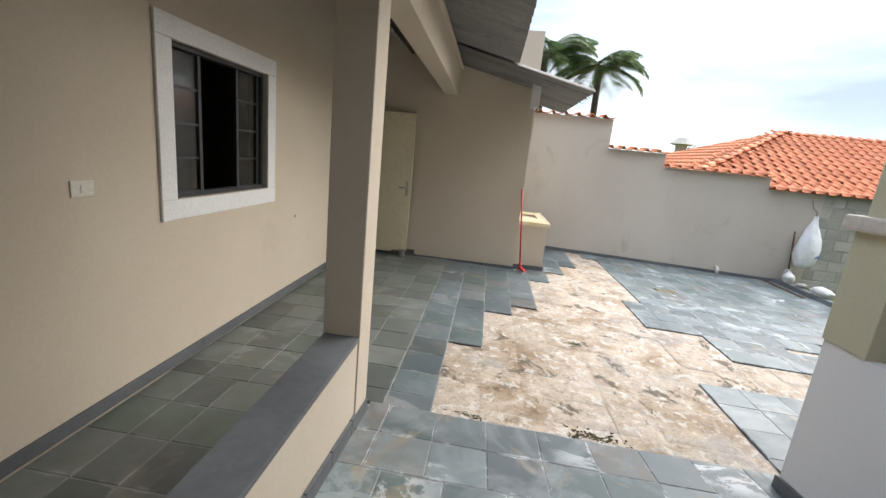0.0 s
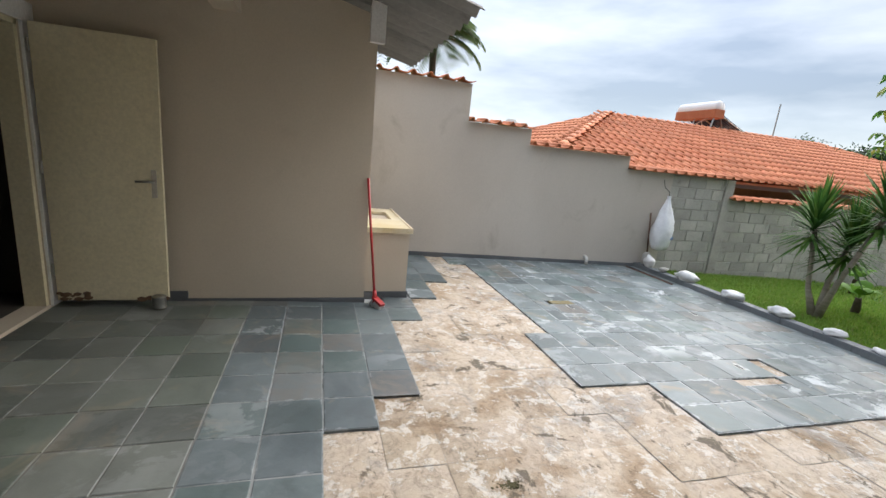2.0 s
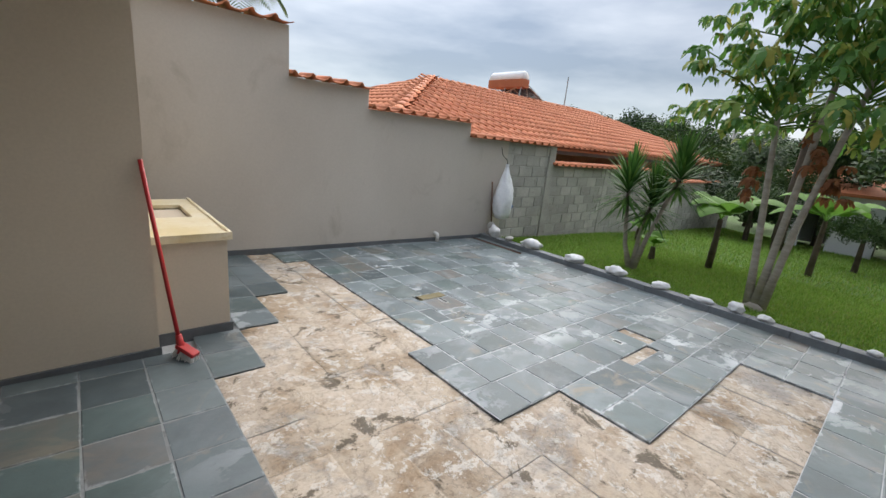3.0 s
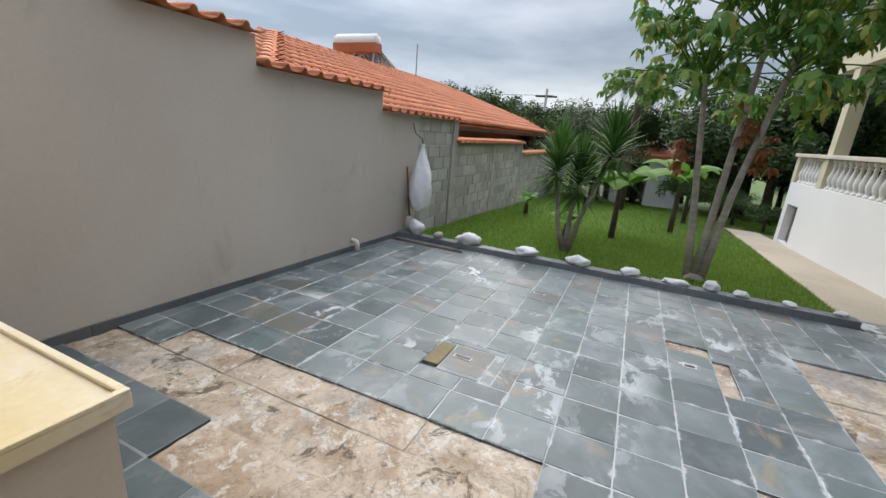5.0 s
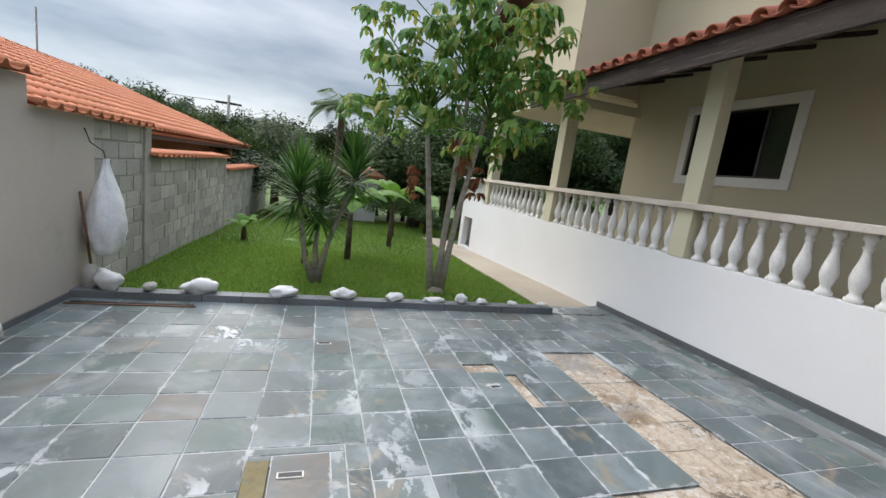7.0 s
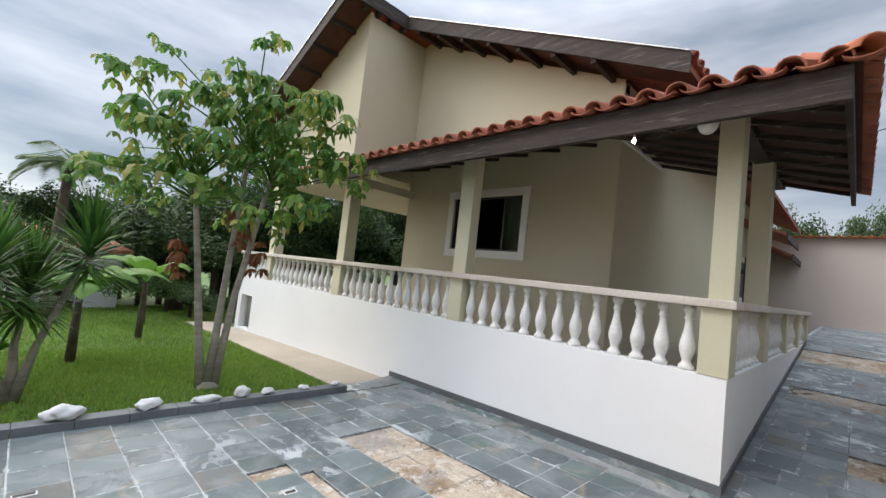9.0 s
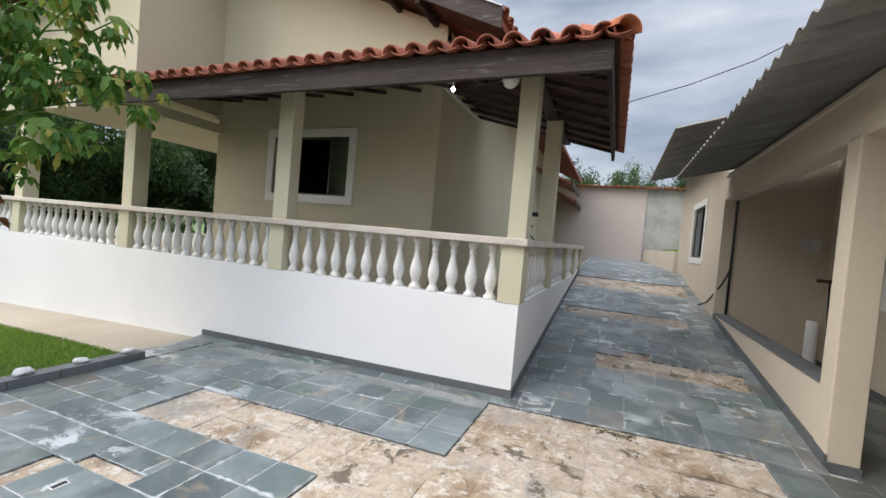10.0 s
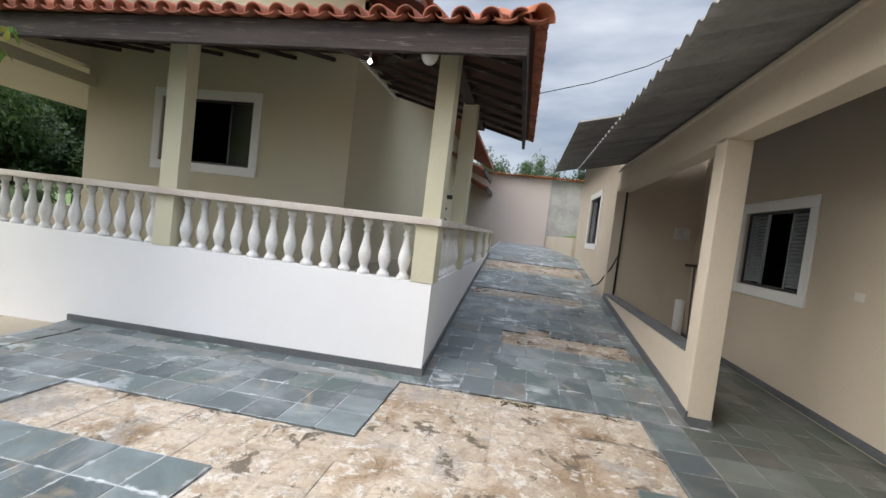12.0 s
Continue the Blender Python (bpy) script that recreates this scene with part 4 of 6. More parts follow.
# closed shell added to stop light leaking in; its near-black is painted shade
struct("wall_house_rooms", boxes(((XV + 0.15, -2.2, 0.6), (8.22, -2.1, 4.25)), ((XV + 0.15, -2.1, 4.15), (8.22, YV - 0.16, 4.25)), ((8.05, -2.1, 0.6), (8.15, YV - 0.16, 4.15)), ((XV + 0.15, -2.1, 0.6), (8.05, YV - 0.16, 0.7)), ((XV + 0.16, -2.1, 0.7), (XV + 0.2, YV - 0.16, 4.15))), M_ROOM_SHADE, "closed room shell behind the window with shade painted in")


def house_window():
    xa, xb, za, zb = MW
    t = thing("window_4", "dark half-open window with glass louvres in a white surround", "window", kind="structure")
    y, w = YV, 0.13
    part("surround", boxes(((xa - w, y, zb), (xb + w, y + 0.022, zb + w)), ((xa - w, y, za - w), (xb + w, y + 0.022, za)), ((xa - w, y, za), (xa, y + 0.022, zb)), ((xb, y, za), (xb + w, y + 0.022, zb)), bevel=0.006), M_TRIM, t, "white painted surround")
    part("window_frame", boxes(((xa, y - 0.09, za), (xa + 0.03, y - 0.03, zb)), ((xb - 0.03, y - 0.09, za), (xb, y - 0.03, zb)), ((xa, y - 0.09, zb - 0.03), (xb, y - 0.03, zb)), ((xa, y - 0.09, za), (xb, y - 0.03, za + 0.03)), ((xa + 0.36, y - 0.09, za), (xa + 0.39, y - 0.03, zb)), ((xb - 0.4, y - 0.09, za), (xb - 0.37, y - 0.03, zb))), M_IRON, t)
    for k in range(6):
        z = za + 0.04 + k * 0.15
        for a, b in ((xa + 0.03, xa + 0.36), (xb - 0.37, xb - 0.03)):
            g = part("pane", boxes(((a, -0.003, -0.068), (b, 0.003, 0.068))), M_GLASS, t, m=pose(0, y - 0.06, z + 0.07, -14, 0, 0))
            g.visible_shadow = False


house_window()
for k, ya in enumerate((-5.6, -8.0)):
    t = thing("window_%d" % (5 + k), "narrow dark window in a white surround along the drive", "window", kind="structure")
    b = ya + (0.8 if k == 0 else 0.9)
    bm = boxes(((XV - 0.022, ya - 0.12, 2.75), (XV, b + 0.12, 2.87)), ((XV - 0.022, ya - 0.12, 1.63), (XV, b + 0.12, 1.75)), ((XV - 0.022, ya - 0.12, 1.75), (XV, ya, 2.75)), ((XV - 0.022, b, 1.75), (XV, b + 0.12, 2.75)))
    part("surround", bm, M_TRIM, t, "white painted surround")
    part("shutter", boxes(((XV + 0.05, ya, 1.75), (XV + 0.08, b, 2.75))), M_IRON, t)


def eave_tile_mesh():
    """A big half-round cover tile with the pan tile at its side; y is down the slope."""
    bm = bmesh.new()
    n = 8
    rows = []
    for y, s, dz in ((0.0, 1.0, 0.0), (-0.42, 0.86, 0.02)):
        for t in (0.0, 0.014):
            ring = []
            for k in range(n + 1):
                a = math.pi * k / n
                ring.append(bm.verts.new(((0.088 * s - t) * math.cos(a), y, 0.03 + (0.085 * s - t) * math.sin(a) + dz)))
            rows.append(ring)
    a, ai, b, bi = rows
    for p, q in ((a, b), (bi, ai), (ai, a), (b, bi)):
        for k in range(n):
            bm.faces.new((p[k], q[k], q[k + 1], p[k + 1]))
    rows = []
    for y in (0.015, -0.42):
        for t in (0.0, 0.014):
            rows.append([bm.verts.new((-0.115 + 0.095 * math.cos(math.pi + math.pi * k / 6), y, 0.055 + (0.05 - t) * math.sin(math.pi + math.pi * k / 6))) for k in range(7)])
    a, ai, b, bi = rows
    for p, q in ((a, b), (bi, ai), (ai, a), (b, bi)):
        for k in range(6):
            bm.faces.new((p[k], q[k], q[k + 1], p[k + 1]))
    return mesh_of(bm, "eave_tile", M_TILE_OLD, True)


EAVE = eave_tile_mesh()
EY, EX, EZ, PITCH = 3.365, 1.53, 3.06, 0.27


def verandah_roof():
    t = thing("verandah_roof", "weathered red clay tile roof with dark timber eaves over the verandah", "roof", kind="structure")
    ang = math.degrees(math.atan(PITCH))
    n = 33
    for k in range(n):
        x = EX + 0.12 + k * 0.228
        for r in range(5):
            y = EY + 0.07 - r * 0.36
            if x - EX > r * 0.36:
                shared("eave_tile", EAVE, t, pose(x, y, EZ + (EY - y) * PITCH + 0.03, -ang, 0, 0))
    for k in range(17):
        y = EY - 0.15 - k * 0.228
        for r in range(4):
            x = EX - 0.07 + r * 0.36
            if EY - y > r * 0.36:
                shared("eave_tile", EAVE, t, pose(x, y, EZ + (x - EX) * PITCH + 0.03, -ang, 0, 90))
    for k in range(7):
        d = k * 0.36
        shared("ridge_tile", COPING, t, pose(EX - 0.06 + d, EY + 0.06 - d, EZ + d * PITCH + (0.065 if k == 0 else 0.03), 0, -10.8, -45) @ Matrix.Diagonal((0.8 if k == 0 else 1.15, 1.15, 1.5 if k == 0 else 1.2, 1)))
    # boarding seen from below
    bm = bmesh.new()
    q = [bm.verts.new(p) for p in ((EX, EY, EZ + 0.03), (8.55, EY, EZ + 0.03), (8.55, YV, EZ + 0.03 + (EY - YV) * PITCH), (EX + EY - YV, YV, EZ + 0.03 + (EY - YV) * PITCH))]
    bm.faces.new(q)
    q2 = [bm.verts.new(p) for p in ((EX, EY, EZ + 0.03), (EX + EY - YV, YV, EZ + 0.03 + (EY - YV) * PITCH), (XV, YV - 0.3, EZ + 0.03 + (XV - EX) * PITCH), (XV, -0.45, EZ + 0.03 + (XV - EX) * PITCH), (EX, -0.45, EZ + 0.03))]
    bm.faces.new(q2)
    part("boarding", bm, M_REDWOOD, t, "red-brown tiled underside")
    part("fascia_front", boxes(((EX + 0.04, EY - 0.055, EZ - 0.20), (8.55, EY, EZ + 0.03)), bevel=0.006), M_TIMBER, t, "grey-brown weathered eave beam")
    part("fascia_side", boxes(((EX + 0.04, -0.45, EZ - 0.14), (EX + 0.085, EY - 0.06, EZ + 0.03)), bevel=0.006), M_TIMBER, t)
    for k in range(12):
        x = 1.9 + k * 0.58
        y1 = max(YV, EY - (x - EX))
        bm = bmesh.new()
        tube(bm, [(x, EY - 0.06, EZ - 0.04), (x, y1, EZ - 0.04 + (EY - 0.06 - y1) * PITCH)], 0.035, 4)
        part("rafter", bm, M_TIMBER, t)
    for k in range(8):
        y = 2.75 - k * 0.42
        x1 = min(XV, EX + (EY - y)) if y > YV else XV
        part("rafter", tube(bmesh.new(), [(EX + 0.09, y, EZ - 0.04), (x1, y, EZ - 0.04 + (x1 - EX - 0.09) * PITCH)], 0.035, 4), M_TIMBER, t)
    part("hip_beam", tube(bmesh.new(), [(EX + 0.1, EY - 0.1, EZ - 0.04), (EX + EY - YV, YV, EZ - 0.04 + (EY - YV) * PITCH)], 0.055, 4), M_TIMBER, t)
    part("plate_beam", boxes(((XW - 0.05, YW - 0.2, 3.2), (8.5, YW - 0.05, 3.34))), M_TIMBER, t)
    part("plate_beam", boxes(((XW + 0.05, -0.45, 3.18), (XW + 0.2, YW - 0.2, 3.33))), M_TIMBER, t)
    part("wall_trim", boxes(((XV - 0.035, -0.25, 3.56), (XV, YV + 0.02, 3.61)), bevel=0.004), M_TRIM, t, "white strip where the roof meets the wall")


verandah_roof()


def slab(bm, quad, thick):
    """A sloping slab from four top corners."""
    top = [bm.verts.new(p) for p in quad]
    low = [bm.verts.new((p[0], p[1], p[2] - thick)) for p in quad]
    bm.faces.new(top)
    bm.faces.new(low[::-1])
    for k in range(4):
        bm.faces.new((top[k], low[k], low[(k + 1) % 4], top[(k + 1) % 4]))
    return bm


RX, RZ, RP = 8.09, 6.49, 0.45    # ridge of the main roof


def main_roof():
    t = thing("main_roof", "red clay tile gable roof with dark timber bargeboards on the house", "roof", kind="structure")
    zl = lambda x: RZ - RP * abs(x - RX)
    part("slope_garden", slab(bmesh.new(), [(RX, 3.33, RZ), (12.72, 3.33, zl(12.72)), (12.72, -10.9, zl(12.72)), (RX, -10.9, RZ)], 0.09), M_TILE_OLD, t)
    part("slope_drive", slab(bmesh.new(), [(RX - 0.005, 2.0, RZ), (2.93, 2.0, zl(2.93)), (2.93, -10.9, zl(2.93)), (RX - 0.005, -10.9, RZ)], 0.09), M_TILE_OLD, t)
    for nm, x0, x1, y in (("bargeboard", RX, 12.76, 3.33), ("bargeboard", 2.89, RX - 0.02, 2.0)):
        part(nm, slab(bmesh.new(), [(x0, y, zl(x0) + 0.05), (x1, y, zl(x1) + 0.05), (x1, y + 0.04, zl(x1) + 0.05), (x0, y + 0.04, zl(x0) + 0.05)], 0.24), M_TIMBER, t, "grey weathered bargeboard")
        part("flashing", slab(bmesh.new(), [(x0, y - 0.06, zl(x0) + 0.07), (x1, y - 0.06, zl(x1) + 0.07), (x1, y + 0.06, zl(x1) + 0.07), (x0, y + 0.06, zl(x0) + 0.07)], 0.018), M_METAL, t, "grey metal flashing")
    for x0, x1, ya, yb in ((RX + 0.02, 12.70, YW + 0.01, 3.32), (2.95, RX - 0.05, YV + 0.01, 1.99)):
        part("soffit", slab(bmesh.new(), [(x0, yb, zl(x0) - 0.093), (x1, yb, zl(x1) - 0.093), (x1, ya, zl(x1) - 0.093), (x0, ya, zl(x0) - 0.093)], 0.012), M_REDWOOD, t, "red-brown stained boards under the eaves")
    part("fascia", boxes(((RX - 0.04, 2.0, RZ - 0.22), (RX, 3.37, RZ + 0.05))), M_TIMBER, t)
    for k in range(8):
        x = 4.0 + k * 0.62
        part("purlin", boxes(((x, YV, zl(x) - 0.23), (x + 0.07, 2.0, zl(x) - 0.09))), M_TIMBER, t)
    for k in range(7):
        x = 8.7 + k * 0.62
        part("purlin", boxes(((x, YW, zl(x) - 0.20), (x + 0.07, 3.33, zl(x) - 0.09))), M_TIMBER, t)
    for k in range(5):
        part("purlin", boxes(((8.1, 2.05 + k * 0.3, RZ - 0.26), (8.24, 2.11 + k * 0.3, RZ - 0.13))), M_TIMBER, t)
    for k in range(4):
        shared("eave_tile", EAVE, t, pose(2.9, 1.87 - k * 0.23, zl(2.9) + 0.01, -24, 0, 90))


main_roof()


# ---- far end of the drive ----
struct("wall_pink", boxes(((0.5, -11.2, 0.6), (9.0, -11.0, 3.97))), M_PINK, "tall pinkish rendered wall closing the drive")
bm = boxes(((-0.20, -11.0, 0.6), (-0.05, -6.02, 1.62)))
for v in bm.verts:
    v.co.x += 0.51 * (-6.02 - v.co.y) / 4.98
struct("wall_planter", bm, M_PLASTER, "low taupe planter wall beside the drive")
struct("wall_street", boxes(((-4.6, -11.2, 0.6), (0.5, -11.05, 3.93))), M_BLOCKM, "rough unpainted wall behind the planter")
t = coping("coping_7", -4.6, 9.0, -11.0, 3.95, "thin clay coping on the end wall")
struct("planter_soil", boxes(((-4.5, -11.0, 0.6), (-0.15, -6.15, 1.56))), M_EARTH, "raised grassy planter bed", "planter")


def lean_roof(at, sx):
    t = thing("eave_roof", "small dark clay-tiled eave on the house side", "roof", at, kind="structure")
    part("tiles", slab(bmesh.new(), [(-0.6, 0, -0.25), (sx, 0, 0.2), (sx, -2.5, 0.2), (-0.6, -2.5, -0.25)], 0.07), M_TILE_OLD, t)
    part("fascia", boxes(((-0.62, -2.5, -0.4), (-0.58, 0, -0.24))), M_TIMBER, t)


lean_roof((3.36, -5.8, 3.62), 0.5)
lean_roof((3.5, -8.6, 3.40), 0.36)


# ---- laundry sink, brush and small things on the terrace ----
def laundry_sink():
    t = thing("laundry_sink", "cream polished cement laundry sink on a taupe plastered base", "sink", (0.962, 7.10, 0))
    w, d, h = 0.485, 1.46, 0.73
    part("base", boxes(((0, 0, -0.06), (w - 0.03, d, h - 0.04))), M_PLASTER, t)
    part("skirting_strip", boxes(((-0.002, -0.016, -0.06), (w - 0.014, -0.001, 0.055)), ((w - 0.03, 0.0, -0.06), (w - 0.014, d, 0.055))), M_SKIRT, t)
    x0, x1, y0, y1 = 0.10, 0.36, 0.62, 1.16
    top = wall_y(h - 0.04, h, -0.03, w, -0.03, d, [(x0, x1, y0, y1)])
    for v in top.verts:
        v.co.y, v.co.z = v.co.z, v.co.y
    part("top", top, M_TANK, t)
    part("rim", boxes(((-0.03, -0.03, h), (w, -0.008, h + 0.014)), ((w - 0.022, -0.008, h), (w, d, h + 0.014)), ((-0.03, -0.008, h), (-0.01, d, h + 0.014)), bevel=0.004), M_TANK, t)
    part("basin", boxes(((x0 - 0.02, y0 - 0.02, h - 0.24), (x1 + 0.02, y1 + 0.02, h - 0.22)), ((x0 - 0.02, y0 - 0.02, h - 0.22), (x0, y1 + 0.02, h - 0.03)), ((x1, y0 - 0.02, h - 0.22), (x1 + 0.02, y1 + 0.02, h - 0.03)), ((x0, y0 - 0.02, h - 0.22), (x1, y0, h - 0.03)), ((x0, y1, h - 0.22), (x1, y1 + 0.02, h - 0.03))), M_TANK, t)
    part("drain", lathe([(0.025, h - 0.22), (0.025, h - 0.212)], 12), M_IRON, t, m=pose(0.23, 0.8, 0))


laundry_sink()


def brush():
    t = thing("floor_brush", "red-handled floor brush with white bristles leaning on the wall corner", "brush", (1.05, 6.82, 0))
    part("handle", tube(bmesh.new(), [(0.0, 0.0, 0.10), (-0.115, 0.09, 1.24)], 0.0125, 10), M_RED, t, "glossy red handle", True)
    part("socket", tube(bmesh.new(), [(0.006, -0.006, 0.04), (-0.003, 0.002, 0.16)], [0.03, 0.018], 10), M_RED, t, "", True)
    hm = pose(0.03, -0.04, 0.05, 0, 20, -55)
    part("head", boxes(((-0.07, -0.03, 0.0), (0.07, 0.03, 0.03)), bevel=0.008), M_RED, t, "", False, hm)
    bm = bmesh.new()
    rnd = random.Random(2)
    for k in range(90):
        x, y = rnd.uniform(-0.066, 0.066), rnd.uniform(-0.027, 0.027)
        tube(bm, [(x, y, 0.0), (x * 1.25, y * 1.4, -0.065 + rnd.random() * 0.01)], 0.0045, 4)
    part("bristles", bm, M_BRISTLE, t, "splayed white bristles", False, hm)


brush()


def paint_can():
    t = thing("metal_can", "small grey metal can standing beside the door", "can", (-0.76, 6.72, 0.045))
    part("body", lathe([(0.05, 0), (0.052, 0.004), (0.05, 0.01), (0.05, 0.09), (0.053, 0.096), (0.05, 0.10)], 18), M_METAL, t, "", True)


paint_can()


def hanging_bag():
    t = thing("plastic_bag", "full white plastic bag hanging from a wire on the wall", "bag", (6.43, YB - 0.17, 0.22))
    bm = bmesh.new()
    prof = [(0.03, -0.01), (0.13, 0.02), (0.175, 0.11), (0.205, 0.25), (0.20, 0.38), (0.17, 0.54), (0.115, 0.70), (0.06, 0.84), (0.03, 0.94), (0.035, 0.98)]
    rings = []
    for r, z in prof:
        ring = []
        for s in range(28):
            a = 2 * math.pi * s / 28
            k = 1 + 0.10 * math.sin(5 * a + z * 9) * (0.4 + z) + 0.12 * noise.noise(Vector((math.cos(a) * 2, math.sin(a) * 2, z * 7)))
            ring.append(bm.verts.new((r * k * math.cos(a), 0.78 * r * k * math.sin(a), z)))
        rings.append(ring)
    for a, b in zip(rings, rings[1:]):
        for s in range(28):
            bm.faces.new((a[s], a[(s + 1) % 28], b[(s + 1) % 28], b[s]))
    bm.faces.new(rings[0][::-1])
    part("sack", bm, M_BAG, t, "", True)
    bars = bmesh.new()
    for k in range(3):
        a = -1.25 + k * 0.22
        p = Vector((0.21 * math.cos(a), 0.167 * math.sin(a), 0.24 + 0.012 * (k % 2)))
        bmesh.ops.create_cube(bars, size=1.0, matrix=Matrix.Translation(p) @ Matrix.Rotation(a, 4, "Z") @ Matrix.Diagonal((0.006, 0.032, 0.045, 1)))
    part("printed_mark", bars, M_BAGBLUE, t, "worn blue print")
    part("wire", tube(bmesh.new(), [(0, 0.0, 0.95), (0.0, 0.02, 1.05), (-0.02, 0.12, 1.12), (-0.03, 0.16, 1.25)], 0.006, 6), M_IRON, t, "dark hook of wire", True)


hanging_bag()


def float_pole():
    t = thing("garden_ram", "thin brown pole with a rounded grey cement foot on the wall", "tool", (6.26, YB - 0.11, -0.13))
    part("foot", lathe([(0.05, 0), (0.075, 0.05), (0.082, 0.15), (0.07, 0.24), (0.03, 0.29)], 14), M_BLOCKM, t, "", True)
    part("pole", tube(bmesh.new(), [(0, 0, 0.25), (-0.03, 0.07, 1.0)], 0.013, 8), M_RUST, t, "brown pole", True)


float_pole()


def pipe_elbow():
    t = thing("pipe_elbow", "white plastic pipe elbow coming out of the wall foot", "pipe", (5.02, YB - 0.02, fz(5.1, 9) + 0.13))
    part("elbow", tube(bmesh.new(), [(0, 0.03, 0.0), (0, -0.03, 0.0), (0, -0.055, -0.012), (0, -0.062, -0.04), (0, -0.062, -0.07)], 0.027, 12), M_PIPE, t, "", True)
    part("lower_pipe", tube(bmesh.new(), [(0, -0.062, -0.07), (0, -0.062, -0.135)], 0.03, 12), M_BLOCKM, t, "grey stained end", True)


pipe_elbow()
t = thing("iron_bar", "pair of rusty flat iron bars lying on the slates", "bar", (5.90, 7.93, fz(5.9, 8)))
part("bar", boxes(((-0.02, 0.0, 0.0), (0.01, 1.08, 0.012)), bevel=0.003), M_RUST, t)
part("bar", boxes(((0.035, 0.03, 0.0), (0.06, 1.05, 0.01)), bevel=0.003), M_IRON, t)

# the row of painted stones on the kerb
STONES = [(8.78, 0.15, 0.10, 0.13), (7.95, 0.21, 0.13, 0.095), (7.13, 0.17, 0.12, 0.075), (6.49, 0.16, 0.12, 0.08), (5.90, 0.12, 0.10, 0.06), (5.40, 0.17, 0.08, 0.035), (5.04, 0.09, 0.09, 0.075), (4.76, 0.085, 0.07, 0.045), (4.33, 0.08, 0.06, 0.03), (3.90, 0.065, 0.055, 0.035)]
for k, (y, a, b, h) in enumerate(STONES):
    t = thing("painted_stone", "rounded white painted stone lying on the slate kerb", "stone", (KERB + 0.085, y, -0.065 + h * 0.66), group="painted stones along the kerb", rz=90 + (k * 37) % 40 - 20)
    part("stone", lump(a * 0.85, b * 0.82, h * 0.85, k + 1, 0.42), M_STONE, t, "", True)
t = thing("grey_stone", "small bare grey stone on the kerb", "stone", (KERB + 0.08, 8.42, -0.02))
part("stone", lump(0.08, 0.06, 0.04, 31, 0.3), M_BLOCKM, t, "", True)


# ---- verandah details ----
t = thing("globe_lamp", "round whitish globe lamp under the verandah eave", "lamp", (2.38, EY - 0.13, EZ - 0.17))
part("globe", lump(0.075, 0.075, 0.085, 9, 0.05), M_GLOBE, t, "", True)
part("stem", tube(bmesh.new(), [(0, 0, 0.1), (0, 0, 0.24)], 0.012, 8), M_IRON, t)
for at in ((3.392, 2.1, 3.255), (2.9, -0.42, 3.06)):
    t = thing("bulb_lamp", "small lit bulb under the verandah roof", "lamp", at, group="verandah bulbs")
    part("bulb", lump(0.022, 0.022, 0.028, 3, 0.02, 2), M_BULB, t, "glowing bulb", True)
    part("holder", tube(bmesh.new(), [(0, 0, 0.03), (0, 0, 0.16 if at[1] > 0 else 0.4)], 0.012, 8), M_TRIM, t)
t = thing("iron_gate", "dark iron stand with scrollwork on the verandah", "stand", (2.65, -0.3, 0.9))
part("bars", boxes(((-0.22, -0.02, 1.05), (0.22, 0.02, 1.12)), ((-0.2, -0.015, 0), (-0.17, 0.015, 1.06)), ((0.16, -0.015, 0), (0.19, 0.015, 1.06)), ((-0.02, -0.015, 0), (0.01, 0.015, 1.3))), M_IRON, t)
bm = bmesh.new()
tube(bm, [(0.08 + 0.07 * math.cos(a * 0.7), 0, 0.35 + a * 0.05) for a in range(12)], 0.012, 6)
part("scroll", bm, M_IRON, t)
t = thing("coiled_hose", "grey coiled hose stored in the niche", "hose", (12.5, YW - 0.35, -0.45))
for k in range(3):
    bm = bmesh.new()
    tube(bm, [(0.16 * math.cos(a), 0.05 * k, 0.2 + 0.18 * math.sin(a)) for a in np.linspace(0, 6.0, 20)], 0.022, 8)
    part("coil", bm, M_IRON if k % 2 else M_METAL, t, "", True)


# ---- porch clutter ----
t = thing("paper_roll", "white cylinder standing on the porch floor", "cylinder", (-1.33, -0.95, 0.04))
part("body", lathe([(0.07, 0), (0.075, 0.01), (0.075, 0.66), (0.07, 0.68)], 16), M_TRIM, t, "", True)
t = thing("floor_squeegee", "dark squeegee leaning on the porch wall", "squeegee", (-1.36, -0.75, 0.05))
part("handle", tube(bmesh.new(), [(0, 0.2, 0.0), (-0.15, -0.3, 1.25)], 0.012, 8), M_IRON, t)
part("blade", boxes(((-0.3, -0.32, 1.24), (0.0, -0.29, 1.29))), M_BROWN, t)
t = thing("meter_box", "small grey box on the porch wall", "box", (-1.30, -1.25, 1.84))
part("cover", boxes(((-0.12, 0, -0.1), (0.12, 0.06, 0.1)), bevel=0.01), M_GLOBE, t)
t = thing("wall_cable", "black cable drooping from the porch wall to the drive", "cable", (0, 0, 0))
part("cable", tube(bmesh.new(), [(-0.31, -1.23, 1.35), (-0.2, -1.15, 1.1), (-0.10, -1.6, 0.75), (-0.06, -2.2, 0.62), (-0.05, -2.6, 0.66)], 0.014, 6), M_CABLE, t, "", True)
part("conduit", tube(bmesh.new(), [(-0.31, -1.22, 0.6), (-0.31, -1.22, 2.8)], 0.018, 6), M_CABLE, t, "", True)
t = thing("overhead_wire", "thin black wire strung between the houses", "wire", (0, 0, 0))
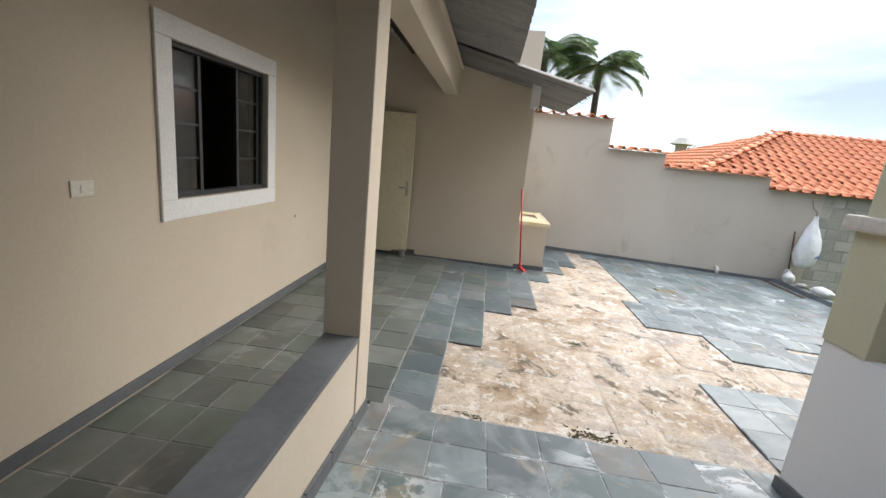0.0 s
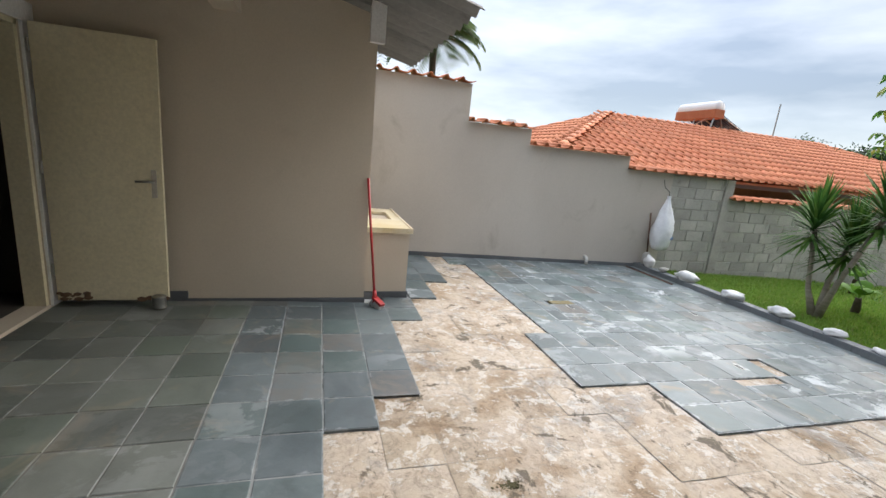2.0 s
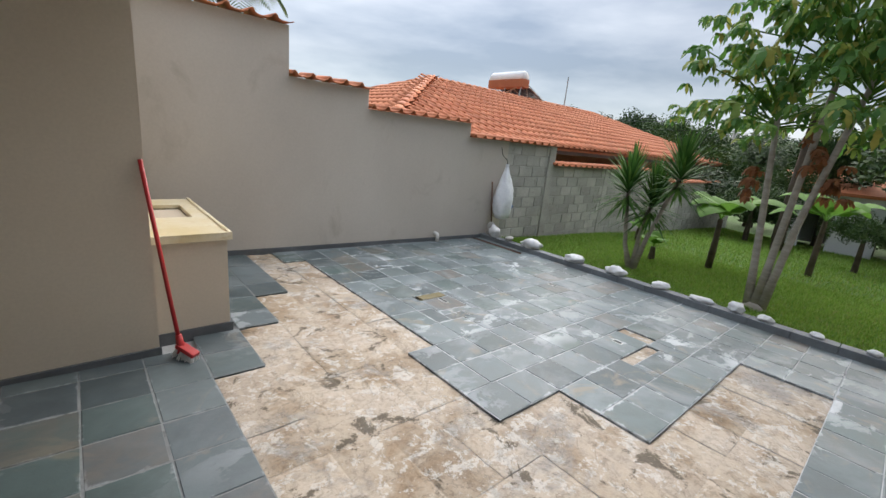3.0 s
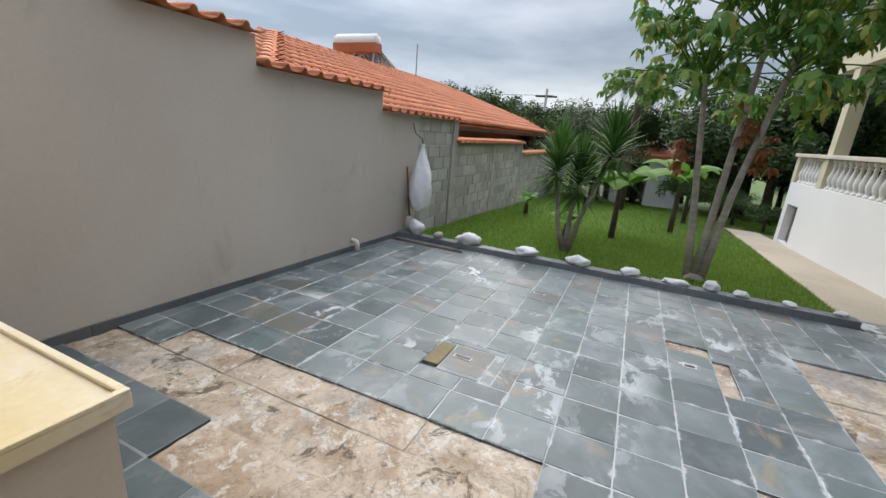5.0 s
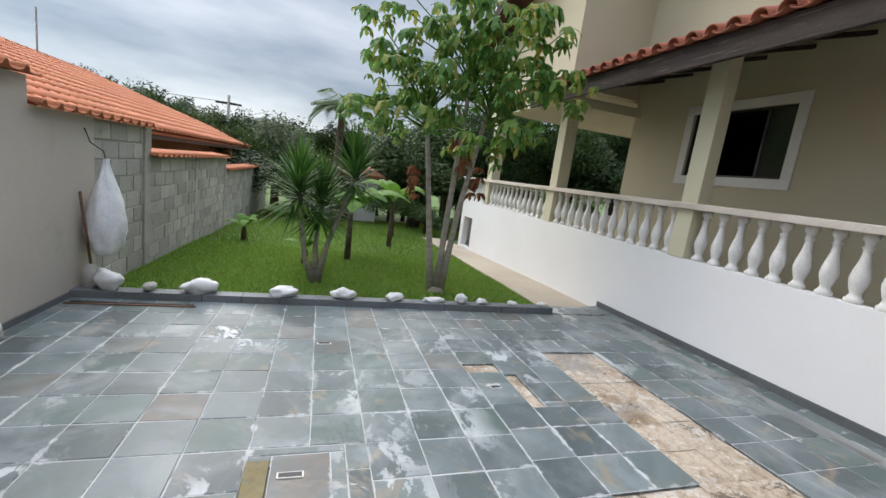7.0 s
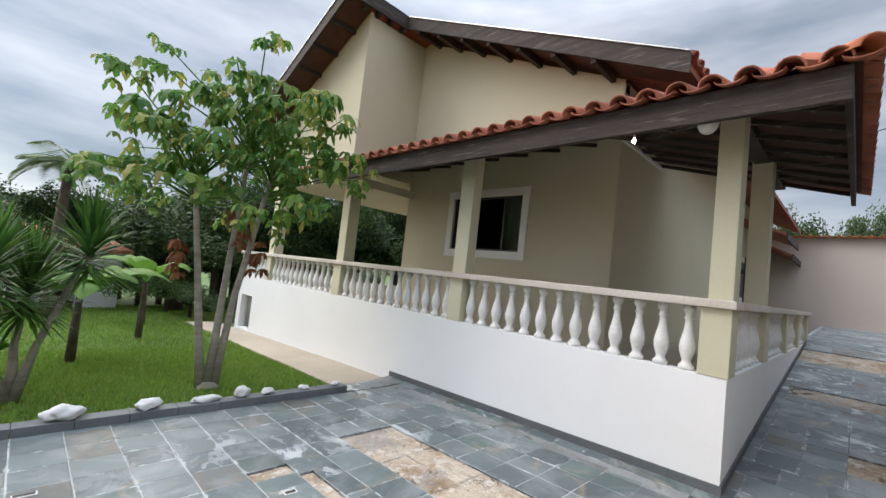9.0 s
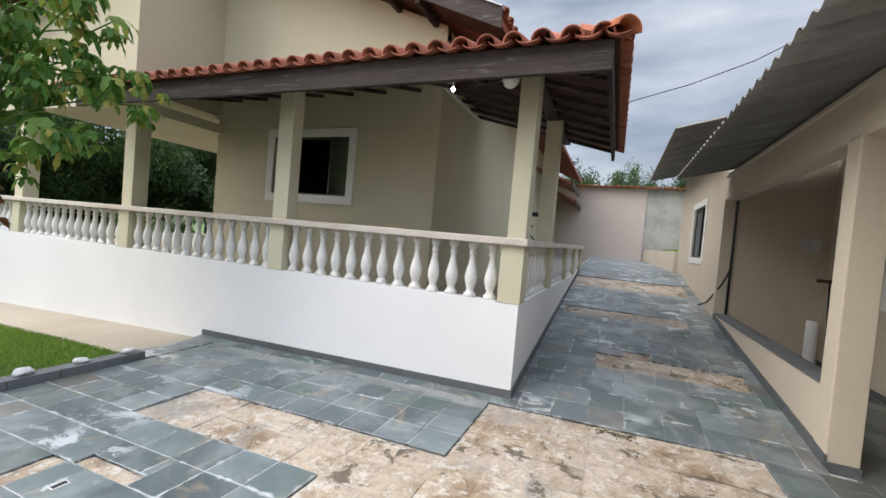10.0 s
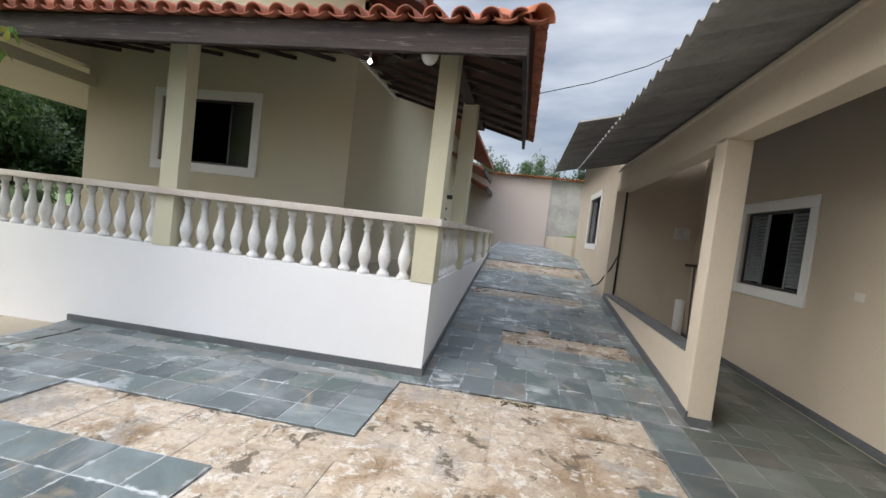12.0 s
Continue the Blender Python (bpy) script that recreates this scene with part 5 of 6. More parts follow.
part("wire", tube(bmesh.new(), [(2.2, -0.6, 3.66), (1.37, -0.6, 3.93), (0.6, -0.6, 4.14), (-0.2, -0.6, 4.44), (-0.86, -0.6, 4.8), (-1.8, -0.6, 5.3)], 0.008, 5), M_CABLE, t)
t = thing("wall_hole", "small dark screw hole with a plug in the wall", "plug", (XA, 4.75, 0.84))
part("plug", lathe([(0.012, 0), (0.012, 0.004)], 8), M_IRON, t, m=pose(0, 0, 0, 0, 90, 0))


# ---- plants ----
def frond(verts, faces, base, yaw, lift, length, leaflets, width, droop):
    """A feathered palm leaf: an arching rib with thin leaflets on both sides."""
    d = Vector((math.cos(yaw), math.sin(yaw), 0))
    side = Vector((-math.sin(yaw), math.cos(yaw), 0))
    prev = None
    for k in range(leaflets + 1):
        s = k / leaflets
        p = Vector(base) + d * length * (s - 0.18 * s * s) + Vector((0, 0, length * (lift * s - droop * s * s)))
        if prev is not None and k % 2 == 0:
            i = len(verts)
            verts += [tuple(prev + Vector((0, 0, 0.012))), tuple(p + Vector((0, 0, 0.012))), tuple(p - Vector((0, 0, 0.012))), tuple(prev - Vector((0, 0, 0.012)))]
            faces.append((i, i + 1, i + 2, i + 3))
        if k > 1:
            l = length * 0.34 * math.sin(math.pi * min(1.0, s * 0.88 + 0.1)) + 0.04
            for sg in (-1, 1):
                tip = p + side * sg * l * 0.85 + d * l * 0.5 - Vector((0, 0, l * 0.45))
                w = d * width
                i = len(verts)
                mid = (p + tip) / 2 + Vector((0, 0, 0.05 * l))
                verts += [tuple(p), tuple(mid + w), tuple(tip), tuple(mid - w)]
                faces.append((i, i + 1, i + 2, i + 3))
        if k % 2 == 0:
            prev = p


def palm(name, at, h, length, n, seed, label, leaflets=26, wood=M_BARKD):
    t = thing(name, label, "palm", at, group="palms")
    part("trunk", tube(bmesh.new(), [(0, 0, -0.2), (0.05, 0.02, h * 0.5), (0.0, 0.0, h)], [0.16, 0.12, 0.10], 9), wood, t, "", True)
    rnd = random.Random(seed)
    verts, faces = [], []
    for k in range(n):
        frond(verts, faces, (0, 0, h), k * 2.4 + rnd.random() * 0.4, rnd.uniform(0.1, 0.95), length * rnd.uniform(0.8, 1.1), leaflets, 0.018 * length, rnd.uniform(0.5, 0.95))
    ob = new("crown", raw("crown", verts, faces, M_PALM))
    ob.parent = t
    return t


palm("palm_tree", (1.75, 15.5, -0.4), 5.6, 1.9, 22, 1, "tall feathery palm standing behind the annex")
palm("palm_tree", (3.65, 16.0, -0.4), 5.4, 1.9, 24, 2, "tall feathery palm standing behind the boundary wall")
palm("palm_tree", (15.5, 6.35, -0.7), 3.9, 1.2, 16, 3, "slender palm rising behind the garden plants")
palm("palm_tree", (14.6, -1.6, -0.9), 1.9, 1.7, 22, 4, "bushy palm seen behind the verandah")
palm("palm_tree", (17.5, 0.3, -1.0), 1.8, 1.7, 20, 6, "bushy palm at the far side of the garden")


def lobed_leaf(verts, faces, centre, out, size, rnd):
    """A palmate leaf: seven narrow crinkled lobes that arch over and hang."""
    up = Vector((0, 0, 1))
    side = out.cross(up).normalized()
    for k in range(7):
        a = math.radians(-125 + 250 * k / 6) + rnd.uniform(-0.15, 0.15)
        d = out * math.cos(a) + side * math.sin(a)
        across = Vector((-d.y, d.x, rnd.uniform(-0.35, 0.35)))
        l = size * (1.0 - 0.25 * abs(a) / 2.2) * rnd.uniform(0.8, 1.15)
        hang = rnd.uniform(0.45, 1.2)
        i = len(verts)
        for f, w in ((0.0, 0.03), (0.25, 0.11), (0.48, 0.22), (0.6, 0.12), (0.78, 0.18), (1.0, 0.0)):
            p = Vector(centre) + d * l * (f - 0.32 * f * f) - up * l * (hang * f * f - 0.1 * f)
            c = across * l * w
            lift = up * l * 0.45 * w * rnd.uniform(-1, 1)
            verts += [tuple(p + c + lift), tuple(p - c + lift * 0.4)]
        for q in range(5):
            faces.append((i + 2 * q, i + 2 * q + 2, i + 2 * q + 3, i + 2 * q + 1))


def papaya_tree():
    t = thing("papaya_tree", "three-stemmed papaya tree with drooping yellow-green lobed leaves", "tree", (7.25, 5.07, -0.28))
    rnd = random.Random(11)
    stems = [((0.02, 0.07, 0), (0.12, 0.20, 1.1), (0.26, 0.40, 2.7)), ((0.0, 0.0, 0), (0.02, -0.05, 1.3), (0.05, -0.14, 3.2)), ((0.0, -0.07, 0), (-0.01, -0.18, 1.2), (-0.04, -0.44, 2.85))]
    for p in stems:
        mid = [tuple(Vector(p[0]).lerp(Vector(p[1]), 0.5)), tuple(Vector(p[1]).lerp(Vector(p[2]), 0.5))]
        part("trunk", tube(bmesh.new(), [p[0], mid[0], p[1], mid[1], p[2]], [0.062, 0.047, 0.041, 0.036, 0.028], 10), M_BARK, t, "grey ringed stem", True)
    part("root_flare", lump(0.12, 0.15, 0.12, 5, 0.2), M_BARK, t, "", True)
    verts, faces = [], []
    stalks = bmesh.new()
    dead_v, dead_f = [], []
    for s, p in enumerate(stems):
        top = Vector(p[2])
        for k in range(44 if s == 1 else 33):
            yaw = k * 2.4 + s
            f = rnd.random()
            el = 0.95 - 1.15 * f
            l = rnd.uniform(0.6, 1.42)
            base = top - Vector((0, 0, 0.4 * f))
            d = Vector((math.cos(yaw) * math.cos(el), math.sin(yaw) * math.cos(el), math.sin(el)))
            end = base + d * l + Vector((0, 0, 0.12))
            tube(stalks, [base, base.lerp(end, 0.5) + Vector((0, 0, 0.10)), end], [0.013, 0.010, 0.007], 5, False)
            o = Vector((d.x, d.y, 0)).normalized()
            lobed_leaf(verts, faces, end, o, rnd.uniform(0.20, 0.30), rnd)
            for q in range(4):
                lobed_leaf(verts, faces, end + Vector((rnd.uniform(-.2, .2), rnd.uniform(-.2, .2), rnd.uniform(-.26, .04))), Vector((math.cos(yaw + 1 + 2 * q), math.sin(yaw + 1 + 2 * q), 0)), rnd.uniform(0.12, 0.21), rnd)
        for k in range(8):
            yaw = rnd.random() * 6.28
            lobed_leaf(dead_v, dead_f, top + Vector((0.09 * math.cos(yaw), 0.09 * math.sin(yaw), -0.85 - 0.45 * rnd.random())), Vector((math.cos(yaw), math.sin(yaw), 0)), 0.17, rnd)
    ob = new("crown", raw("crown", verts, faces, M_LEAF_TREE))
    ob.parent = t
    tagged(part("stalk_tangle", stalks, M_BANANA, t, "", True), "pale green stalks", kind="stuff")
    ob = new("dry_leaves", raw("dry_leaves", dead_v, dead_f, M_DEAD))
    ob.parent = t
    tagged(ob, "dry rust-brown leaves")


papaya_tree()


def yucca():
    t = thing("yucca", "multi-stemmed yucca with stiff spiky green leaf rosettes", "plant", (7.40, 6.80, -0.3))
    heads = [((0.0, 0.0), (0.02, -0.12, 0.6), (0.0, -0.42, 1.62)), ((0, 0.02), (-0.03, 0.18, 0.45), (-0.05, 0.30, 1.35)), ((0.02, 0), (0.12, 0.04, 0.6), (0.25, 0.0, 1.15))]
    rnd = random.Random(21)
    for n, (b, m, top) in enumerate(heads):
        part("stem", tube(bmesh.new(), [(b[0], b[1], 0), m, top], [0.06, 0.034, 0.03], 9), M_BARK, t, "", True)
        verts, faces = [], []
        for k in range(210):
            yaw = k * 2.4
            el = 1.45 - 2.0 * k / 210 + rnd.uniform(-0.15, 0.15)
            l = rnd.uniform(0.46, 0.70)
            d = Vector((math.cos(yaw) * math.cos(el), math.sin(yaw) * math.cos(el), math.sin(el)))
            s = d.cross(Vector((0, 0, 1))).normalized() * 0.019
            base = Vector(top) + Vector((0, 0, 0.14 - 0.36 * k / 210)) + d * 0.03
            mid = base + d * l * 0.5 + Vector((0, 0, 0.015))
            tip = base + d * l - Vector((0, 0, 0.08 * l))
            i = len(verts)
            verts += [tuple(base - s * 0.7), tuple(base + s * 0.7), tuple(mid + s), tuple(tip), tuple(mid - s)]
            faces += [(i, i + 1, i + 2, i + 4), (i + 4, i + 2, i + 3)]
        ob = new("rosette", raw("rosette", verts, faces, M_YUCCA))
        ob.parent = t
        tagged(ob, kind="stuff")


yucca()


def banana(at, h, n, seed, size, label):
    t = thing("banana_plant", label, "plant", at, group="banana plants")
    part("stem", tube(bmesh.new(), [(0, 0, -0.1), (0.02, 0, h * 0.5), (0, 0, h)], [0.065, 0.055, 0.04], 10), M_BARKD, t, "", True)
    rnd = random.Random(seed)
    for k in range(n):
        yaw, el = k * 2.4 + rnd.random(), rnd.uniform(0.7, 1.32)
        l = size * rnd.uniform(0.8, 1.15)
        d = Vector((math.cos(yaw), math.sin(yaw), 0))
        s = Vector((-d.y, d.x, 0))
        verts, faces = [], []
        m = 9
        for j in range(m + 1):
            f = j / m
            p = Vector((0, 0, h)) + d * l * f * math.cos(el) * 1.05 + Vector((0, 0, l * (math.sin(el) * f * 1.15 - 0.75 * f * f)))
            w = 0.17 * size * math.sin(math.pi * min(0.98, 0.12 + 0.86 * f)) if f > 0.12 else 0.012
            verts += [tuple(p + s * w - Vector((0, 0, w * 0.35))), tuple(p), tuple(p - s * w - Vector((0, 0, w * 0.35)))]
            if j:
                i = 3 * j
                faces += [(i - 3, i, i + 1, i - 2), (i - 2, i + 1, i + 2, i - 1)]
        ob = new("leaf", raw("leaf", verts, faces, M_BANANA, True))
        ob.parent = t


banana((9.35, 6.25, -0.35), 0.95, 9, 31, 1.5, "young banana plant with broad bright leaves on the lawn")
banana((11.6, 5.1, -0.47), 1.15, 9, 33, 1.35, "banana plant with broad pale green leaves")
banana((10.9, 8.3, -0.42), 0.3, 6, 35, 0.65, "small banana plant at the foot of the block wall")
banana((8.6, 7.0, -0.33), 0.3, 5, 36, 0.6, "young banana shoot beside the yucca")


def leaf_cloud(name, n, shape, size, seed, material):
    """A crown of many small folded leaves set in uneven clumps."""
    rnd = np.random.RandomState(seed)
    clumps = []
    for k in range(64):
        d = rnd.normal(size=3)
        d /= np.linalg.norm(d)
        if d[2] < -0.35:
            d[2] *= -0.6
        clumps.append((d * np.array(shape) * rnd.uniform(0.4, 1.0), rnd.uniform(0.13, 0.32)))
    verts, faces = [], []
    for k in range(n):
        c, r = clumps[rnd.randint(len(clumps))]
        d = rnd.normal(size=3)
        p = Vector(c + d / np.linalg.norm(d) * r * min(shape) * 1.5 * rnd.uniform(0.4, 1.0))
        a = Vector(rnd.normal(size=3)).normalized()
        b = a.orthogonal().normalized()
        l, w = size * rnd.uniform(0.6, 1.3), size * rnd.uniform(0.28, 0.5)
        i = len(verts)
        verts += [tuple(p - a * l), tuple(p + b * w), tuple(p + a * l), tuple(p - b * w + Vector((0, 0, 0.2 * w)))]
        faces.append((i, i + 1, i + 2, i + 3))
    return raw(name, verts, faces, material)


CROWNS = [leaf_cloud("crown", 8500, (1.0, 1.0, 0.8), 0.042, 40 + k, M_LEAF_DARK if k % 2 else M_LEAF_MID) for k in range(4)]
TRUNK = mesh_of(tube(bmesh.new(), [(0, 0, -1.0), (0.05, 0.03, -0.2), (0.0, 0.05, 0.4)], [0.11, 0.08, 0.04], 8), "trunk", M_BARKD, True)


def tree(x, y, z, r, h, k, label, cat="tree", group="background trees"):
    t = thing("garden_tree" if cat == "tree" else "garden_shrub", label, cat, (x, y, z), group=group)
    shared("trunk", TRUNK, t, pose(0, 0, h * 0.55) @ Matrix.Diagonal((r * 0.8, r * 0.8, h * 0.55, 1)))
    shared("crown", CROWNS[k % 4], t, pose(0, 0, h * 0.62, 0, 0, 70 * k) @ Matrix.Diagonal((r, r, h * 0.45, 1)))
    return t


rnd = random.Random(77)
WOODS = "dark leafy tree in the wood behind the garden"


def crown_top(x, y):
    """How high the wood's outline stands: lower over the lawn, higher behind the house."""
    az = math.degrees(math.atan2(y - 6.5, x - 1.2))
    el = 4.9 + max(0.0, min(1.0, (2 - az) / 24)) * 6.6 + max(0.0, min(1.0, (az - 10) / 12)) * 1.2
    return 1.46 + math.hypot(x - 1.2, y - 6.5) * math.tan(math.radians(el))


def wood_tree(x, y, base, r, k, label, group="background trees"):
    h = (crown_top(x, y) - base) / 1.08 * (0.86 + 0.2 * math.sin(k * 2.3))
    tree(x, y, base, r, h, k, label, group=group)


for k in range(26):
    x = 22 + 4 * math.sin(k * 1.7)
    y = -11 + k
    wood_tree(x, y, lawn(x, y) - 0.1, 2.0 + 0.5 * math.sin(k), k, WOODS)
for k in range(12):
    wood_tree(17.8 + rnd.uniform(-0.5, 3), -8 + k * 1.0, -0.9, 1.4 + 0.8 * rnd.random(), k, "dark leafy tree beyond the verandah")
for k in range(14):
    x, y = 52 + 8 * rnd.random(), 8 + 2.6 * k
    wood_tree(x, y, -1.5, 4.6, k, "distant dark tree on the hillside", "hillside trees")
for x, y, r, h in ((14.2, 4.6, 0.75, 1.5), (15.6, 3.2, 0.7, 1.1), (16.8, 7.4, 1.0, 1.9), (14.8, 2.6, 0.55, 0.8), (17.4, 7.2, 0.9, 1.3), (17.6, 3.4, 0.9, 1.6)):
    tree(x, y, lawn(x, y) - 0.05, r, h, int(x * 3), "dark green shrub at the end of the lawn", "shrub", "garden shrubs")
for k in range(11):
    tree(20.6 + 0.8 * math.sin(k * 2.1), -3.4 + 0.9 * k, -1.0, 1.3, 2.6 + 0.5 * math.sin(k * 1.3), k, "dense dark shrub closing the end of the lawn", "shrub", "garden shrubs")
for k in range(9):
    tree(-3.5 + 1.15 * k, -22 - (k % 3), -0.5, 1.9, 6.9 + 0.6 * math.sin(k * 2.1), k, "thin-crowned tree beyond the end wall", group="street trees")
tree(17.6, 38.5, -0.5, 1.9, 5.0, 1, "far tree above the neighbouring roof", group="hillside trees")
tree(20.2, 39.0, -0.5, 1.7, 4.7, 2, "far tree above the neighbouring roof", group="hillside trees")


def shed():
    t = thing("garden_shed", "small white shed with a red roof and dark doorway", "shed", (18.9, 4.6, -0.85), rz=14)
    part("wall", wall_x(-0.1, 0.0, 0.0, 2.2, 0, 1.9, [(1.1, 1.8, 0.0, 1.65)]), M_WHITE, t)
    part("side_wall", boxes(((0.0, 0.0, 0), (2.5, 0.1, 2.0)), ((0.0, 2.1, 0), (2.5, 2.2, 2.0)), ((2.4, 0.1, 0), (2.5, 2.1, 2.0))), M_WHITE, t)
    part("roof", slab(bmesh.new(), [(-0.3, -0.2, 1.95), (2.8, -0.2, 2.5), (2.8, 2.4, 2.5), (-0.3, 2.4, 1.95)], 0.1), M_TILE, t, "red tile roof")


shed()


def utility_pole():
    t = thing("utility_pole", "grey concrete utility pole with wires beyond the garden", "pole", (34.0, 13.2, -1.3))
    part("post", tube(bmesh.new(), [(0, 0, 0), (0, 0, 6.2)], [0.14, 0.09], 8), M_BLOCKM, t, "", True)
    part("crossarm", boxes(((-0.06, -0.8, 5.6), (0.06, 0.8, 5.72))), M_TIMBER, t)
    for k in range(3):
        part("wire", tube(bmesh.new(), [(0, 0.5 * (k - 1), 5.75 - 0.6 * k), (-6, 10, 5.0 - 0.5 * k), (-12, 26, 5.6 - 0.5 * k)], 0.018, 4), M_CABLE, t)


utility_pole()


# ---- the neighbouring house ----
NE, NZ, NR, NRZ = 9.75, 1.60, 13.9, 3.13      # eave y and z, ridge y and z
NX0, NX1 = 4.3, 22.0


def neighbour():
    t = thing("neighbour_house", "neighbouring house with a bright orange clay tile roof", "house", (0, 0, 0))
    part("wall", boxes(((NX0 + 0.6, NE + 0.55, -1.0), (NX1 - 0.6, NR + 3.4, NZ - 0.02))), M_ORANGEWALL, t)
    part("fascia", boxes(((NX0, NE + 0.02, NZ - 0.16), (NX1, NE + 0.06, NZ - 0.02))), M_BROWN, t)
    part("gutter_soffit", boxes(((NX0, NE + 0.06, NZ - 0.12), (NX1, NE + 0.6, NZ - 0.08))), M_BROWN, t)
    run, rise = NR - NE, NRZ - NZ
    bm = bmesh.new()
    slab(bm, [(NX0, NE, NZ), (NX1, NE, NZ), (NX1 - run, NR, NRZ), (NX0 + run, NR, NRZ)], 0.05)
    slab(bm, [(NX1, 2 * NR - NE, NZ), (NX0, 2 * NR - NE, NZ), (NX0 + run, NR, NRZ), (NX1 - run, NR, NRZ)], 0.05)
    a = [bm.verts.new(p) for p in ((NX0, NE, NZ), (NX0 + run, NR, NRZ), (NX0, 2 * NR - NE, NZ))]
    bm.faces.new(a)
    a = [bm.verts.new(p) for p in ((NX1, NE, NZ), (NX1 - run, NR, NRZ), (NX1, 2 * NR - NE, NZ))]
    bm.faces.new(a)
    for v in bm.verts:
        v.co.z -= 0.03
    roof = part("roof", bm, M_TILE, t)
    ang = math.degrees(math.atan(rise / run))
    n_rows = int(run / 0.34)
    base_v = [tuple(v.co) for v in ROMAN.vertices]
    base_f = [tuple(p.vertices) for p in ROMAN.polygons]
    verts, faces = [], []
    count = 0
    for r in range(n_rows + 1):
        y = NE - 0.04 + r * 0.34
        z = NZ + (y - NE) * rise / run
        off = max(0.0, y - NE)
        x = NX0 + off + 0.1
        while x < NX1 - off - 0.05:
            m = pose(x, y, z + 0.0, ang, 0, 0)
            if count < 300 and 6.4 < x < 13.5:
                shared("roof_tile", ROMAN, roof, m)
                count += 1
            else:
                i = len(verts)
                verts += [tuple(m @ Vector(v)) for v in base_v]
                faces += [tuple(i + q for q in f) for f in base_f]
            x += 0.235
    # the hipped end facing the terrace's far side
    for r in range(n_rows + 1):
        x = NX0 - 0.04 + r * 0.34
        z = NZ + (x - NX0) * rise / run
        y = NE + (x - NX0) + 0.1
        while y < 2 * NR - NE - (x - NX0):
            m = pose(x, y, z, ang, 0, -90)
            i = len(verts)
            verts += [tuple(m @ Vector(v)) for v in base_v]
            faces += [tuple(i + q for q in f) for f in base_f]
            y += 0.235
    ob = new("roof_tiles", raw("roof_tiles", verts, faces, M_TILE, True))
    ob.parent = t
    tagged(ob, kind="stuff")
    for k in range(int((NX1 - NX0 - 2 * run) / 0.36)):
        shared("ridge_tile", COPING, roof, pose(NX0 + run + k * 0.36, NR, NRZ + 0.02))
    for k in range(16):
        d = k * 0.27
        shared("ridge_tile", COPING, roof, pose(NX0 + d, NE + d, NZ + d * rise / run + 0.03, 0, -14.6, 45))
    for x in (17.5, 19.4):
        part("porch_post", boxes(((x, NE + 0.1, 0.6), (x + 0.25, NE + 0.35, NZ - 0.1))), M_ORANGEWALL, t)


neighbour()


def solar_heater():
    t = thing("solar_water_heater", "solar water heater with a white tank and dark glass tubes", "heater", (12.75, 14.75, 0))
    z = 3.86
    part("tank", tube(bmesh.new(), [(0, -0.78, z), (0, -0.72, z), (0, 0.72, z), (0, 0.78, z)], [0.17, 0.21, 0.21, 0.17], 18), M_TRIM, t, "white cylindrical tank", True)
    part("manifold", boxes(((-0.2, -0.80, z - 0.34), (0.2, 0.80, z - 0.06)), bevel=0.02), M_TILE, t, "orange-brown casing")
    for k in range(15):
        y = -0.70 + k * 0.10
        part("glass_tube", tube(bmesh.new(), [(0.05, y, z - 0.15), (1.55, y, z - 0.74)], 0.03, 8), M_GLASSTUBE, t, "", True)
    for y in (-0.74, 0.0, 0.74):
        part("leg", tube(bmesh.new(), [(-0.1, y, z - 0.2), (-0.4, y, z - 1.4)], 0.022, 6), M_METAL, t)
        part("leg", tube(bmesh.new(), [(0.1, y, z - 0.2), (0.6, y, z - 1.4)], 0.018, 6), M_METAL, t)
        part("rail", tube(bmesh.new(), [(0.05, y, z - 0.2), (1.57, y, z - 0.80)], 0.02, 6), M_METAL, t)
    part("brace", tube(bmesh.new(), [(-0.38, -0.74, z - 0.9), (-0.12, 0.74, z - 0.25)], 0.015, 6), M_METAL, t)
    part("brace", tube(bmesh.new(), [(-0.38, 0.74, z - 0.9), (-0.12, -0.74, z - 0.25)], 0.015, 6), M_METAL, t)
    a = thing("antenna_mast", "thin grey mast on the neighbouring roof", "mast", (15.3, 14.0, NRZ - 0.1))
    part("pole", tube(bmesh.new(), [(0, 0, 0), (0, 0, 1.25)], 0.022, 6), M_METAL, a)
    v = thing("chimney_vent", "grey round roof vent beyond the wall", "vent", (9.2, 22.0, -0.45))
    part("stack", lathe([(0.25, 0), (0.25, 3.6), (0.55, 3.65), (0.2, 3.95)], 12), M_BLOCKM, v)


solar_heater()


